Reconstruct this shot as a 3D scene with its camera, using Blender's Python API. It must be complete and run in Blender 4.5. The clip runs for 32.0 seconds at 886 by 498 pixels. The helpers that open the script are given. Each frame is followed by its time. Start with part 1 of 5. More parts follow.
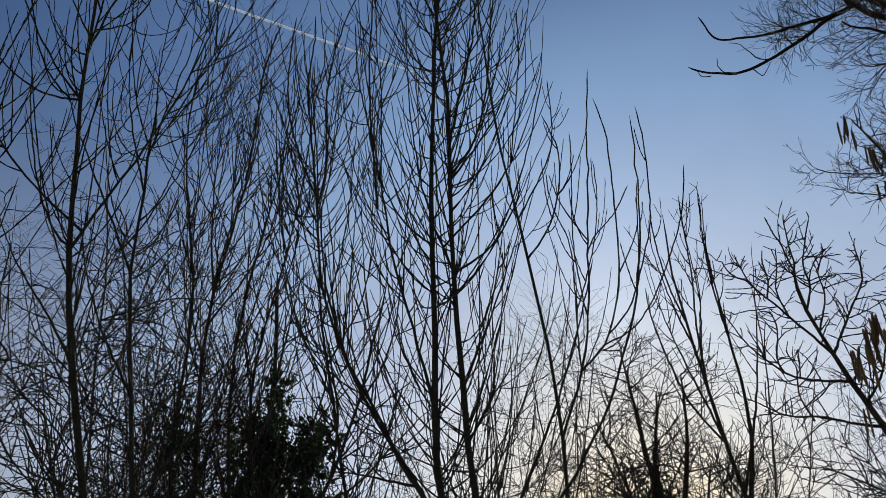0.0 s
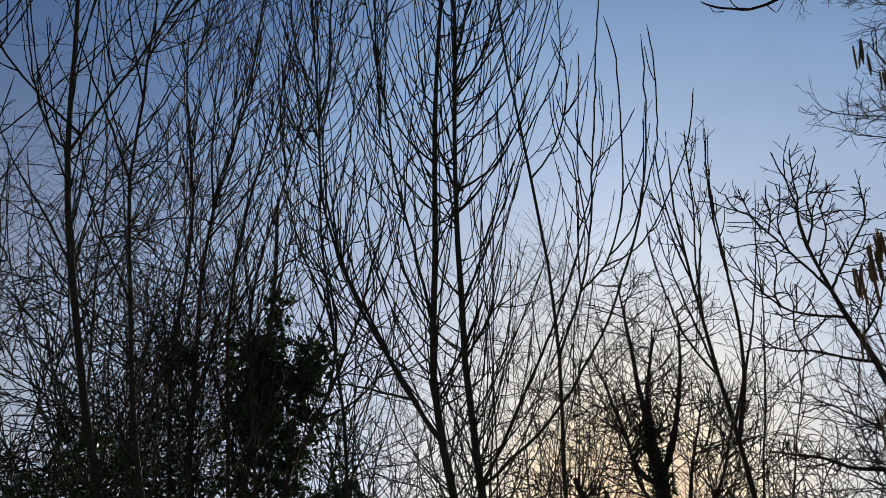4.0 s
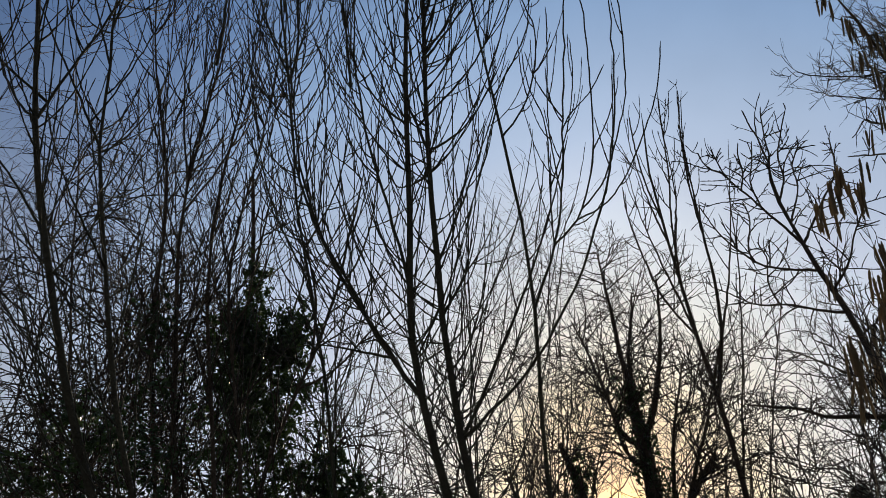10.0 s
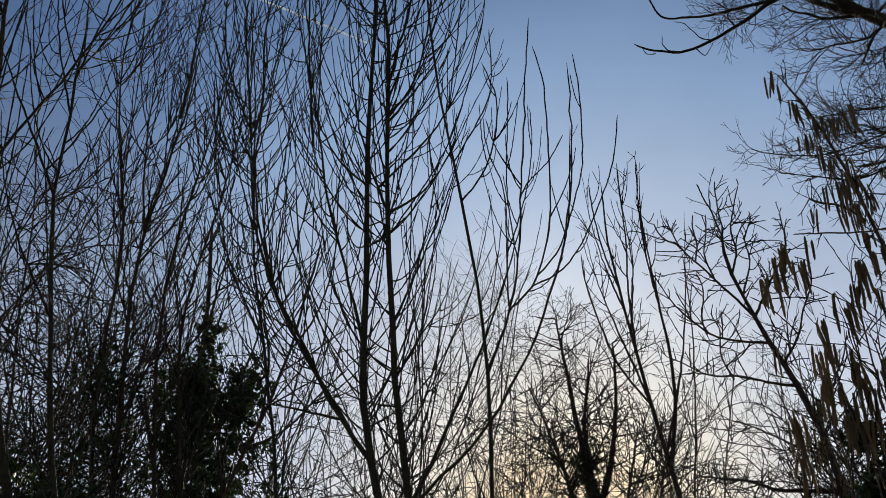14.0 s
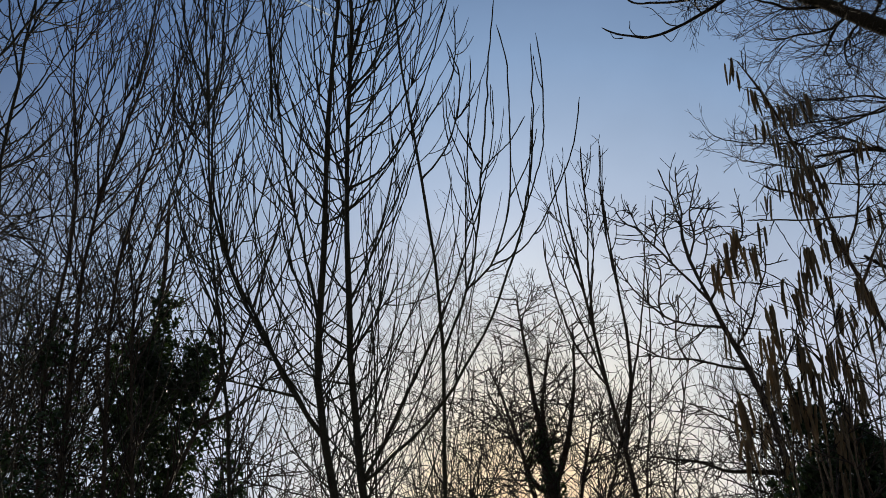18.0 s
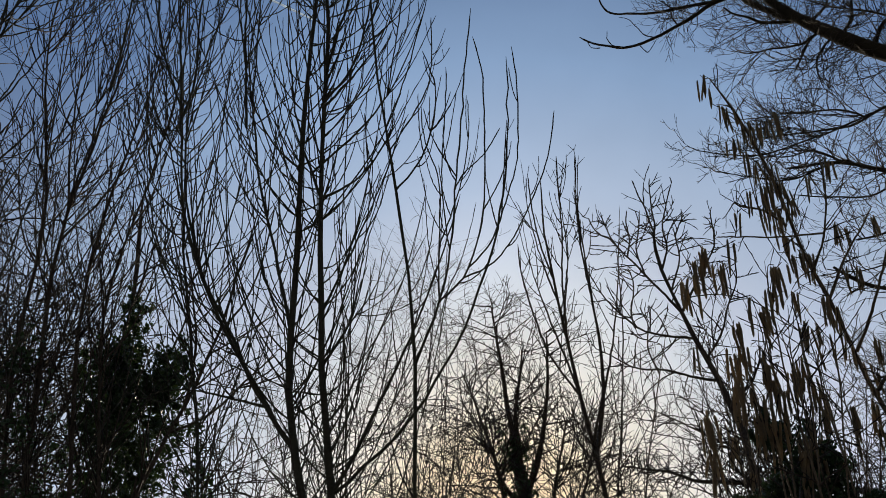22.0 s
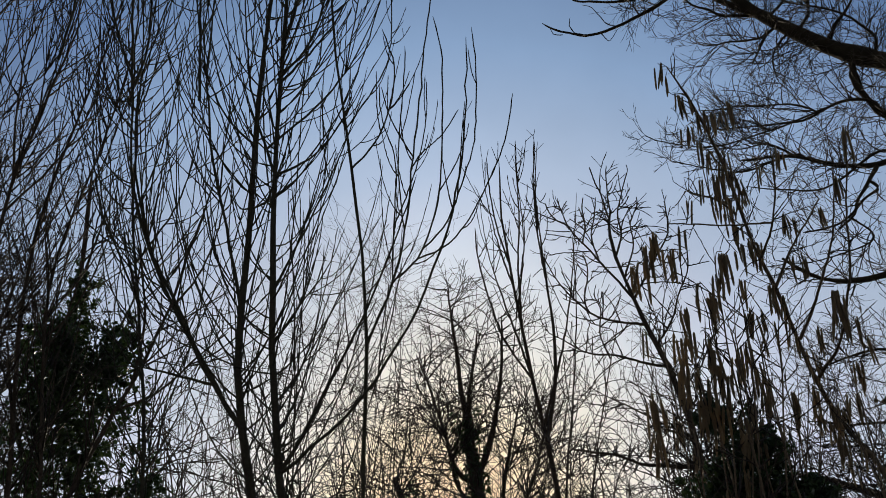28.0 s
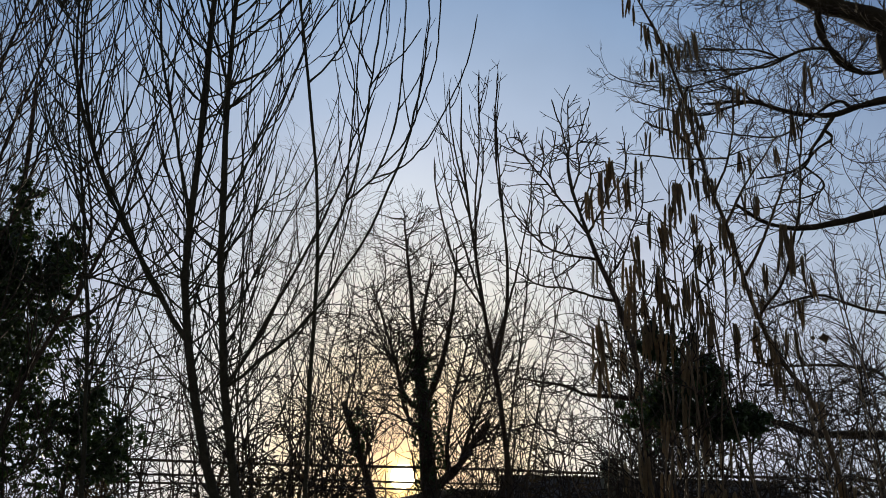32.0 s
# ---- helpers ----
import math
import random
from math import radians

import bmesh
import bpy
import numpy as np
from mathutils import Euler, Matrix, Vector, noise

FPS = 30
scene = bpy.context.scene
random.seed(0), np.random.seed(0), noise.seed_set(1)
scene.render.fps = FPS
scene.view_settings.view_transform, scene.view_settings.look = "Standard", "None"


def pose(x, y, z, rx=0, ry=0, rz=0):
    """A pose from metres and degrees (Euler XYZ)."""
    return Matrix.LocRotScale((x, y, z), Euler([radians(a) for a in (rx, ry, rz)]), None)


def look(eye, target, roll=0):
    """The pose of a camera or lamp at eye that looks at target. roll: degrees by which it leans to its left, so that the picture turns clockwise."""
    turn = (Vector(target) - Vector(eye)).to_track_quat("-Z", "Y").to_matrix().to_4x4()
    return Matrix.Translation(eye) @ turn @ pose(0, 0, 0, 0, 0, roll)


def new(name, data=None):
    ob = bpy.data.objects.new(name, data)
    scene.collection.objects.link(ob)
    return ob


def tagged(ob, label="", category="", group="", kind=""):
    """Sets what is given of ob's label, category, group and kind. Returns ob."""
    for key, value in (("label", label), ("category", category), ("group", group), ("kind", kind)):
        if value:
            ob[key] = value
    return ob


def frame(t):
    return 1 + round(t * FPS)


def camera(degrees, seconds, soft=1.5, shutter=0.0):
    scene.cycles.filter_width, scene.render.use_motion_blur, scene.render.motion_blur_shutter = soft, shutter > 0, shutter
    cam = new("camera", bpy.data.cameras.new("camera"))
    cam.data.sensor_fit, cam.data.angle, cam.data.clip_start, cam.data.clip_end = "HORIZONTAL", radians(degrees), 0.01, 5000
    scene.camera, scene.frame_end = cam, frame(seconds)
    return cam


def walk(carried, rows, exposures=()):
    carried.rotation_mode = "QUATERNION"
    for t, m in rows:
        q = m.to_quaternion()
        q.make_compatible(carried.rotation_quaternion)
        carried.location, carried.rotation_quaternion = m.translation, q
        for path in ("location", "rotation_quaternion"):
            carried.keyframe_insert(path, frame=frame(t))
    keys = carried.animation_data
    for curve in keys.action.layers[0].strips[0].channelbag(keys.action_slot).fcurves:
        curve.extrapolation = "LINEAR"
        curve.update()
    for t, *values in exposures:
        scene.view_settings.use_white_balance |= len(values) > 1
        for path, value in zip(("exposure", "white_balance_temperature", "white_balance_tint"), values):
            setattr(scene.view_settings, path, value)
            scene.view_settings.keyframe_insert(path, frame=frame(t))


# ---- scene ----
SECONDS = 32.0
cam = camera(57.96, SECONDS, soft=0.6)
PATH = [
    (0, (0.018, -0.073, 1.766), (-0.3911, 1.6543, 2.6870), -0.11),
    (0.5, (0.009, -0.063, 1.758), (-0.4102, 1.6756, 2.6539), -0.79),
    (1, (0.007, -0.072, 1.767), (-0.4289, 1.6620, 2.6633), -1.20),
    (1.5, (0.005, -0.081, 1.791), (-0.4702, 1.5948, 2.7743), -2.24),
    (2, (0.007, -0.091, 1.802), (-0.5242, 1.4834, 2.9141), -2.05),
    (2.2, (0.009, -0.091, 1.797), (-0.5276, 1.4650, 2.9325), -1.72),
    (2.5, (0.011, -0.092, 1.795), (-0.5168, 1.4798, 2.9137), -1.01),
    (3, (0.004, -0.065, 1.763), (-0.4874, 1.5920, 2.7694), 0.27),
    (3.5, (-0.000, -0.048, 1.739), (-0.4499, 1.6923, 2.6169), 0.88),
    (4, (0.002, -0.024, 1.707), (-0.4214, 1.7698, 2.4834), 1.50),
    (4.5, (0.007, -0.014, 1.655), (-0.4195, 1.8114, 2.3534), 1.67),
    (6.5, (0.009, -0.004, 1.616), (-0.4346, 1.8735, 2.1415), 0.84),
    (7, (0.014, -0.000, 1.614), (-0.4263, 1.8856, 2.1142), 0.70),
    (7.5, (0.015, -0.001, 1.616), (-0.4212, 1.8896, 2.1006), 0.50),
    (8, (0.015, -0.002, 1.616), (-0.4257, 1.8913, 2.0862), 0.30),
    (8.5, (0.018, -0.000, 1.617), (-0.4154, 1.8945, 2.0884), 0.19),
    (9, (0.022, -0.003, 1.623), (-0.4010, 1.8885, 2.1171), -0.17),
    (9.5, (0.027, -0.013, 1.630), (-0.3775, 1.8505, 2.2328), -0.64),
    (10, (0.028, -0.013, 1.630), (-0.3547, 1.8111, 2.3542), -0.89),
    (10.5, (0.032, -0.019, 1.635), (-0.3388, 1.7691, 2.4509), -0.76),
    (11, (0.037, -0.029, 1.640), (-0.3191, 1.6935, 2.5910), -0.36),
    (11.5, (0.045, -0.036, 1.646), (-0.2982, 1.6437, 2.6765), -0.08),
    (12, (0.043, -0.033, 1.643), (-0.2937, 1.6532, 2.6655), 0.08),
    (12.5, (0.045, -0.023, 1.636), (-0.2850, 1.6831, 2.6268), 0.64),
    (13, (0.042, -0.019, 1.635), (-0.2696, 1.7179, 2.5758), 0.78),
    (13.5, (0.046, -0.017, 1.633), (-0.2527, 1.7412, 2.5388), 0.51),
    (14, (0.050, -0.018, 1.634), (-0.2268, 1.7657, 2.4962), -0.09),
    (14.5, (0.051, -0.028, 1.633), (-0.2202, 1.7700, 2.4657), -0.14),
    (16.5, (0.056, -0.011, 1.631), (-0.1787, 1.7950, 2.4588), 0.46),
    (17, (0.061, -0.012, 1.632), (-0.1625, 1.7952, 2.4590), 0.28),
    (17.5, (0.071, -0.006, 1.638), (-0.1389, 1.8033, 2.4644), 0.06),
    (18, (0.073, -0.001, 1.637), (-0.1191, 1.8150, 2.4524), 0.02),
    (18.5, (0.068, -0.004, 1.637), (-0.1184, 1.8200, 2.4359), -0.08),
    (19, (0.072, -0.011, 1.644), (-0.1097, 1.8207, 2.4268), -0.41),
    (19.5, (0.076, -0.012, 1.649), (-0.1159, 1.8230, 2.4209), -0.36),
    (20, (0.074, -0.012, 1.647), (-0.1363, 1.8284, 2.4022), -0.15),
    (20.5, (0.076, -0.017, 1.654), (-0.1219, 1.8146, 2.4318), -0.09),
    (21, (0.082, -0.014, 1.657), (-0.0865, 1.8084, 2.4636), 0.02),
    (21.5, (0.084, -0.018, 1.658), (-0.0596, 1.7986, 2.4813), 0.14),
    (22, (0.086, -0.013, 1.660), (-0.0469, 1.8037, 2.4861), 0.01),
    (22.5, (0.088, -0.013, 1.661), (-0.0391, 1.8047, 2.4860), -0.01),
    (23, (0.088, -0.013, 1.663), (-0.0392, 1.8059, 2.4837), 0.15),
    (23.5, (0.089, -0.014, 1.662), (-0.0325, 1.8102, 2.4736), 0.37),
    (24, (0.092, -0.010, 1.666), (-0.0202, 1.8169, 2.4732), 0.50),
    (24.5, (0.098, -0.014, 1.667), (-0.0068, 1.8125, 2.4750), 0.59),
    (25, (0.103, -0.017, 1.671), (0.0085, 1.8062, 2.4866), 0.55),
    (25.5, (0.105, -0.013, 1.673), (0.0188, 1.8054, 2.5020), 0.29),
    (27.5, (0.105, -0.000, 1.660), (0.0675, 1.8298, 2.4656), 0.06),
    (28, (0.101, 0.004, 1.656), (0.0709, 1.8420, 2.4447), 0.06),
    (28.5, (0.103, 0.006, 1.657), (0.0784, 1.8488, 2.4335), -0.12),
    (29, (0.102, 0.011, 1.654), (0.0876, 1.8575, 2.4232), -0.25),
    (29.5, (0.098, 0.014, 1.648), (0.0887, 1.8635, 2.4083), -0.01),
    (30, (0.098, 0.020, 1.648), (0.0874, 1.8719, 2.4017), 0.20),
    (30.5, (0.098, 0.022, 1.645), (0.0868, 1.8816, 2.3810), 0.41),
    (31, (0.102, 0.026, 1.644), (0.1079, 1.8961, 2.3524), 0.83),
    (31.5, (0.109, 0.037, 1.633), (0.1495, 1.9213, 2.3035), 1.26),
    (32, (0.114, 0.043, 1.629), (0.1925, 1.9385, 2.2617), 1.49),
]
walk(cam, [(t, look(eye, target, roll)) for t, eye, target, roll in PATH], exposures=[
    (0.0, -0.08, 6180, 10), (3.0, -0.08, 6180, 10), (4.5, -0.06, 6250, 10), (6.5, 0.08, 6500, 10), (9.0, 0.08, 6500, 10), (10.5, 0.0, 6450, 10), (17.0, -0.06, 6480, 10), (25.5, -0.06, 6500, 10), (29.0, -0.02, 6500, 10), (32.0, 0.0, 6550, 10)])

# ---- light: a low evening sun straight ahead, and a clear sky ----
SUN_EL, SUN_AZ = radians(2.5), radians(0.0)
SUN_WAY = Vector((math.sin(SUN_AZ) * math.cos(SUN_EL), math.cos(SUN_AZ) * math.cos(SUN_EL), math.sin(SUN_EL)))
world = bpy.data.worlds.new("world")
scene.world = world
world.use_nodes = True
wn, wl = world.node_tree.nodes, world.node_tree.links
sky = wn.new("ShaderNodeTexSky")
sky.sky_type, sky.sun_disc = "NISHITA", False
sky.sun_elevation, sky.sun_rotation = SUN_EL, SUN_AZ
sky.altitude, sky.air_density, sky.dust_density, sky.ozone_density = 0, 1.0, 1.0, 2.0
# the evening glow: blue high up and away from the sun, pale and then golden towards it, paler along the horizon
way = wn.new("ShaderNodeTexCoord")
dot = wn.new("ShaderNodeVectorMath")
dot.operation = "DOT_PRODUCT"
dot.inputs[1].default_value = SUN_WAY
wl.new(way.outputs["Generated"], dot.inputs[0])
apart = wn.new("ShaderNodeMath")
apart.operation = "ARCCOSINE"
wl.new(dot.outputs["Value"], apart.inputs[0])
share = wn.new("ShaderNodeMath")
share.operation = "DIVIDE"
share.inputs[1].default_value = radians(180)
wl.new(apart.outputs[0], share.inputs[0])
glow = wn.new("ShaderNodeValToRGB")
for k, (deg, colour) in enumerate((
        (0.8, (2.8, 2.0, 0.86)), (1.7, (1.3, 0.95, 0.43)), (3.2, (1.1, 0.8, 0.38)), (6.0, (1.03, 0.82, 0.49)), (11.0, (0.94, 0.88, 0.76)), (18.0, (0.7, 0.735, 0.785)), (26.0, (0.425, 0.53, 0.7)),
        (35.0, (0.265, 0.392, 0.605)), (43.0, (0.122, 0.204, 0.37)), (53.0, (0.076, 0.136, 0.272)), (63.0, (0.042, 0.084, 0.19)), (95.0, (0.023, 0.032, 0.054)), (150.0, (0.036, 0.036, 0.04)))):
    e = glow.color_ramp.elements[k] if k < 2 else glow.color_ramp.elements.new(deg / 180)
    e.position, e.color = deg / 180, (*colour, 1)
wl.new(share.outputs[0], glow.inputs[0])
up = wn.new("ShaderNodeSeparateXYZ")
wl.new(way.outputs["Generated"], up.inputs[0])
low = wn.new("ShaderNodeMapRange")
low.interpolation_type = "SMOOTHSTEP"
low.inputs["From Min"].default_value, low.inputs["From Max"].default_value = 0.62, 0.0
low.inputs["To Min"].default_value, low.inputs["To Max"].default_value = 0.0, 0.66
wl.new(up.outputs["Z"], low.inputs["Value"])
pale = wn.new("ShaderNodeMix")
pale.data_type, pale.blend_type = "RGBA", "LIGHTEN"
pale.inputs["B"].default_value = (0.6, 0.615, 0.625, 1)
wl.new(low.outputs[0], pale.inputs["Factor"])
wl.new(glow.outputs[0], pale.inputs["A"])
thin = wn.new("ShaderNodeMix")
thin.data_type = "RGBA"
thin.inputs["Factor"].default_value = 0.006
wl.new(pale.outputs["Result"], thin.inputs["A"])
wl.new(sky.outputs[0], thin.inputs["B"])
cirrus = wn.new("ShaderNodeTexNoise")
cirrus.inputs["Scale"].default_value, cirrus.inputs["Detail"].default_value = 3.5, 5
wl.new(way.outputs["Generated"], cirrus.inputs["Vector"])
veil = wn.new("ShaderNodeMapRange")
veil.inputs["To Min"].default_value, veil.inputs["To Max"].default_value = 0.78, 1.22
wl.new(cirrus.outputs["Fac"], veil.inputs["Value"])
wl.new(thin.outputs["Result"], wn["Background"].inputs["Color"])
wl.new(veil.outputs[0], wn["Background"].inputs["Strength"])
lamp = bpy.data.lights.new("evening_sun", "SUN")
lamp.energy, lamp.angle, lamp.color = 3.0, radians(0.6), (1.0, 0.86, 0.66)
sun = new("evening_sun", lamp)
sun.matrix_world = look((0, 200 * math.cos(radians(4.3)), 200 * math.sin(radians(4.3))), (0, 0, 0))


# ---- materials ----
def material(name, low, high, scale, rough, bump=0.3, fine=6.0, island=0.0, metal=0.0, spec=0.3):
    """Two tones mixed by a coarse and a fine noise, with relief; island: spread of brightness from piece to piece."""
    m = bpy.data.materials.new(name)
    m.use_nodes = True
    n, l = m.node_tree.nodes, m.node_tree.links
    b = n["Principled BSDF"]
    at = n.new("ShaderNodeTexCoord")
    big, small = n.new("ShaderNodeTexNoise"), n.new("ShaderNodeTexNoise")
    big.inputs["Scale"].default_value, small.inputs["Scale"].default_value = scale, scale * fine
    big.inputs["Detail"].default_value = small.inputs["Detail"].default_value = 3
    for t in (big, small):
        l.new(at.outputs["Object"], t.inputs["Vector"])
    mid = n.new("ShaderNodeMath")
    mid.operation = "MULTIPLY_ADD"
    mid.inputs[1].default_value = 0.5
    l.new(small.outputs["Fac"], mid.inputs[0])
    half = n.new("ShaderNodeMath")
    half.operation = "MULTIPLY_ADD"
    half.inputs[1].default_value, half.inputs[2].default_value = 1.4, -0.45
    l.new(big.outputs["Fac"], half.inputs[0])
    l.new(half.outputs[0], mid.inputs[2])
    mix = n.new("ShaderNodeMix")
    mix.data_type, mix.clamp_factor = "RGBA", True
    mix.inputs["A"].default_value, mix.inputs["B"].default_value = (*low, 1), (*high, 1)
    l.new(mid.outputs[0], mix.inputs["Factor"])
    colour = mix.outputs["Result"]
    if island:
        geo = n.new("ShaderNodeNewGeometry")
        hsv, span = n.new("ShaderNodeHueSaturation"), n.new("ShaderNodeMapRange")
        span.inputs["To Min"].default_value, span.inputs["To Max"].default_value = 1 - island, 1 + island
        l.new(geo.outputs["Random Per Island"], span.inputs["Value"])
        l.new(span.outputs[0], hsv.inputs["Value"])
        l.new(colour, hsv.inputs["Color"])
        colour = hsv.outputs["Color"]
    l.new(colour, b.inputs["Base Color"])
    b.inputs["Roughness"].default_value, b.inputs["Metallic"].default_value = rough, metal
    b.inputs["Specular IOR Level"].default_value = spec
    if bump:
        bp = n.new("ShaderNodeBump")
        bp.inputs["Strength"].default_value, bp.inputs["Distance"].default_value = bump, 0.01
        l.new(small.outputs["Fac"], bp.inputs["Height"])
        l.new(bp.outputs[0], b.inputs["Normal"])
    return m


def leafy(m, amount, colour):
    """Lets light through a thin leaf or catkin."""
    n, l = m.node_tree.nodes, m.node_tree.links
    tr, mx = n.new("ShaderNodeBsdfTranslucent"), n.new("ShaderNodeMixShader")
    tr.inputs["Color"].default_value = (*colour, 1)
    mx.inputs[0].default_value = amount
    l.new(n["Principled BSDF"].outputs[0], mx.inputs[1])
    l.new(tr.outputs[0], mx.inputs[2])
    l.new(mx.outputs[0], n["Material Output"].inputs["Surface"])
    return m


BARK = material("grey_green_bark", (0.032, 0.03, 0.021), (0.08, 0.075, 0.05), 14, 0.85, 0.9)
DARK_BARK = material("dark_bark", (0.05, 0.038, 0.028), (0.12, 0.095, 0.07), 14, 0.9, 0.9)
WILLOW_BARK = material("mossy_willow_bark", (0.022, 0.018, 0.012), (0.06, 0.049, 0.03), 5, 0.92, 1.0)
TWIG = material("twig_bark", (0.026, 0.02, 0.015), (0.065, 0.048, 0.034), 25, 0.7, 0.0, island=0.35)
RED_TWIG = material("reddish_twig_bark", (0.026, 0.018, 0.015), (0.065, 0.042, 0.031), 25, 0.65, 0.0, island=0.35)
HAZEL_BARK = material("hazel_bark", (0.09, 0.065, 0.04), (0.2, 0.15, 0.1), 14, 0.75, 0.3)
CATKIN = leafy(material("catkin", (0.19, 0.145, 0.09), (0.36, 0.28, 0.18), 300, 0.9, 0.6, 3), 0.45, (0.5, 0.39, 0.24))
IVY = leafy(material("ivy_leaf", (0.018, 0.035, 0.012), (0.05, 0.085, 0.03), 8, 0.4, 0.0, island=0.4, spec=0.5), 0.15, (0.08, 0.14, 0.03))
BRAMBLE = leafy(material("bramble_leaf", (0.05, 0.037, 0.022), (0.135, 0.095, 0.054), 8, 0.6, 0.0, island=0.4), 0.2, (0.13, 0.1, 0.05))
DEAD_LEAF = leafy(material("dead_leaf", (0.06, 0.04, 0.02), (0.17, 0.115, 0.06), 12, 0.8, 0.0, island=0.4), 0.2, (0.2, 0.13, 0.06))
CANE = material("dry_cane", (0.07, 0.05, 0.033), (0.19, 0.14, 0.09), 20, 0.75, 0.0, island=0.4)
STALK = material("dry_stalk", (0.2, 0.15, 0.08), (0.36, 0.29, 0.17), 30, 0.7, 0.0, island=0.3)
LITTER = material("leaf_litter", (0.075, 0.057, 0.036), (0.2, 0.15, 0.092), 2.2, 0.95, 0.8, 9)
FELT = material("roofing_felt", (0.09, 0.088, 0.08), (0.18, 0.17, 0.15), 4, 0.9, 0.4)
BOARD = material("weathered_board", (0.2, 0.17, 0.14), (0.4, 0.34, 0.28), 6, 0.85, 0.4)
STEEL = material("rusty_rail", (0.05, 0.035, 0.025), (0.12, 0.085, 0.06), 8, 0.6, 0.2, metal=0.4)
STONE = material("lichened_stone", (0.08, 0.085, 0.06), (0.2, 0.2, 0.15), 12, 0.9, 0.5)
VAPOUR = leafy(material("vapour", (0.74, 0.86, 0.98), (0.78, 0.89, 0.99), 0.02, 1.0, 0.0), 0.75, (0.85, 0.93, 0.99))
WOODS = material("far_woods", (0.04, 0.035, 0.03), (0.08, 0.07, 0.055), 0.3, 1.0, 0.0)


# ---- tubes, stems and twigs ----
RNG = np.random.default_rng(7)


def tube_mesh(name, groups, mat):
    """One mesh of many tapered tubes. groups: (centre lines N x K x 3, radii N x K, sides)."""
    vs, fs, base = [], [], 0
    for lines, radii, sides in groups:
        if not len(lines):
            continue
        n, k, _ = lines.shape
        way = np.gradient(lines, axis=1)
        way /= np.linalg.norm(way, axis=2, keepdims=True) + 1e-9
        ref = np.where(np.abs(way[:, :1, 2:]) > 0.9, np.array([1.0, 0, 0]), np.array([0, 0, 1.0]))
        a = np.cross(way, ref)
        a /= np.linalg.norm(a, axis=2, keepdims=True) + 1e-9
        b = np.cross(way, a)
        turn = np.arange(sides) * 2 * np.pi / sides
        ring = a[:, :, None] * np.cos(turn)[:, None] + b[:, :, None] * np.sin(turn)[:, None]
        vs.append((lines[:, :, None] + ring * radii[:, :, None, None]).reshape(-1, 3))
        i = np.arange(n * k * sides).reshape(n, k, sides)
        j = np.roll(i, -1, axis=2)
        fs.append((np.stack([i[:, :-1], j[:, :-1], j[:, 1:], i[:, 1:]], -1).reshape(-1, 4)) + base)
        base += n * k * sides
    return raw_mesh(name, np.concatenate(vs), np.concatenate(fs), mat)


def raw_mesh(name, verts, faces, mat, smooth=True):
    """A mesh from arrays of corners and of faces that all have the same number of corners."""
    me = bpy.data.meshes.new(name)
    side = faces.shape[1]
    me.vertices.add(len(verts))
    me.vertices.foreach_set("co", np.asarray(verts, np.float32).ravel())
    me.loops.add(faces.size)
    me.loops.foreach_set("vertex_index", np.asarray(faces, np.int32).ravel())
    me.polygons.add(len(faces))
    me.polygons.foreach_set("loop_start", np.arange(0, faces.size, side, dtype=np.int32))
    me.polygons.foreach_set("use_smooth", np.full(len(faces), smooth))
    me.materials.append(mat)
    me.update(calc_edges=True)
    return me


def unit(v):
    return v / (np.linalg.norm(v, axis=-1, keepdims=True) + 1e-9)


def curve(points, count):
    """A smooth line along a few points."""
    p = np.array(points, float)
    gone = np.concatenate([[0], np.cumsum(np.linalg.norm(np.diff(p, axis=0), axis=1))])
    n = count * 4
    at = np.linspace(0, gone[-1], n)
    q = np.stack([np.interp(at, gone, p[:, k]) for k in range(3)], -1)
    w = max(3, int(0.36 * n / max(1, len(p) - 1)))
    for _ in range(2):
        wide = np.vstack([2 * q[0] - q[w:0:-1], q, 2 * q[-1] - q[-2:-w - 2:-1]])
        total = np.vstack([np.zeros((1, 3)), np.cumsum(wide, axis=0)])
        q = (total[2 * w + 1:] - total[:-2 * w - 1]) / (2 * w + 1)
    return q[np.linspace(0, n - 1, count).round().astype(int)]


def part(name, mesh, parent, label="", kind=""):
    ob = new(name, mesh)
    ob.parent = parent
    ob.matrix_parent_inverse = Matrix.Translation(-parent.location) if parent.parent is None else Matrix()
    return tagged(ob, label, kind=kind)


def tree(name, place, label, category="tree", group=""):
    ob = new(name)
    ob.location = place
    tagged(ob, label, category, group)
    bpy.context.view_layer.update()
    return {"ob": ob, "lines": [], "radii": [], "mat": BARK}


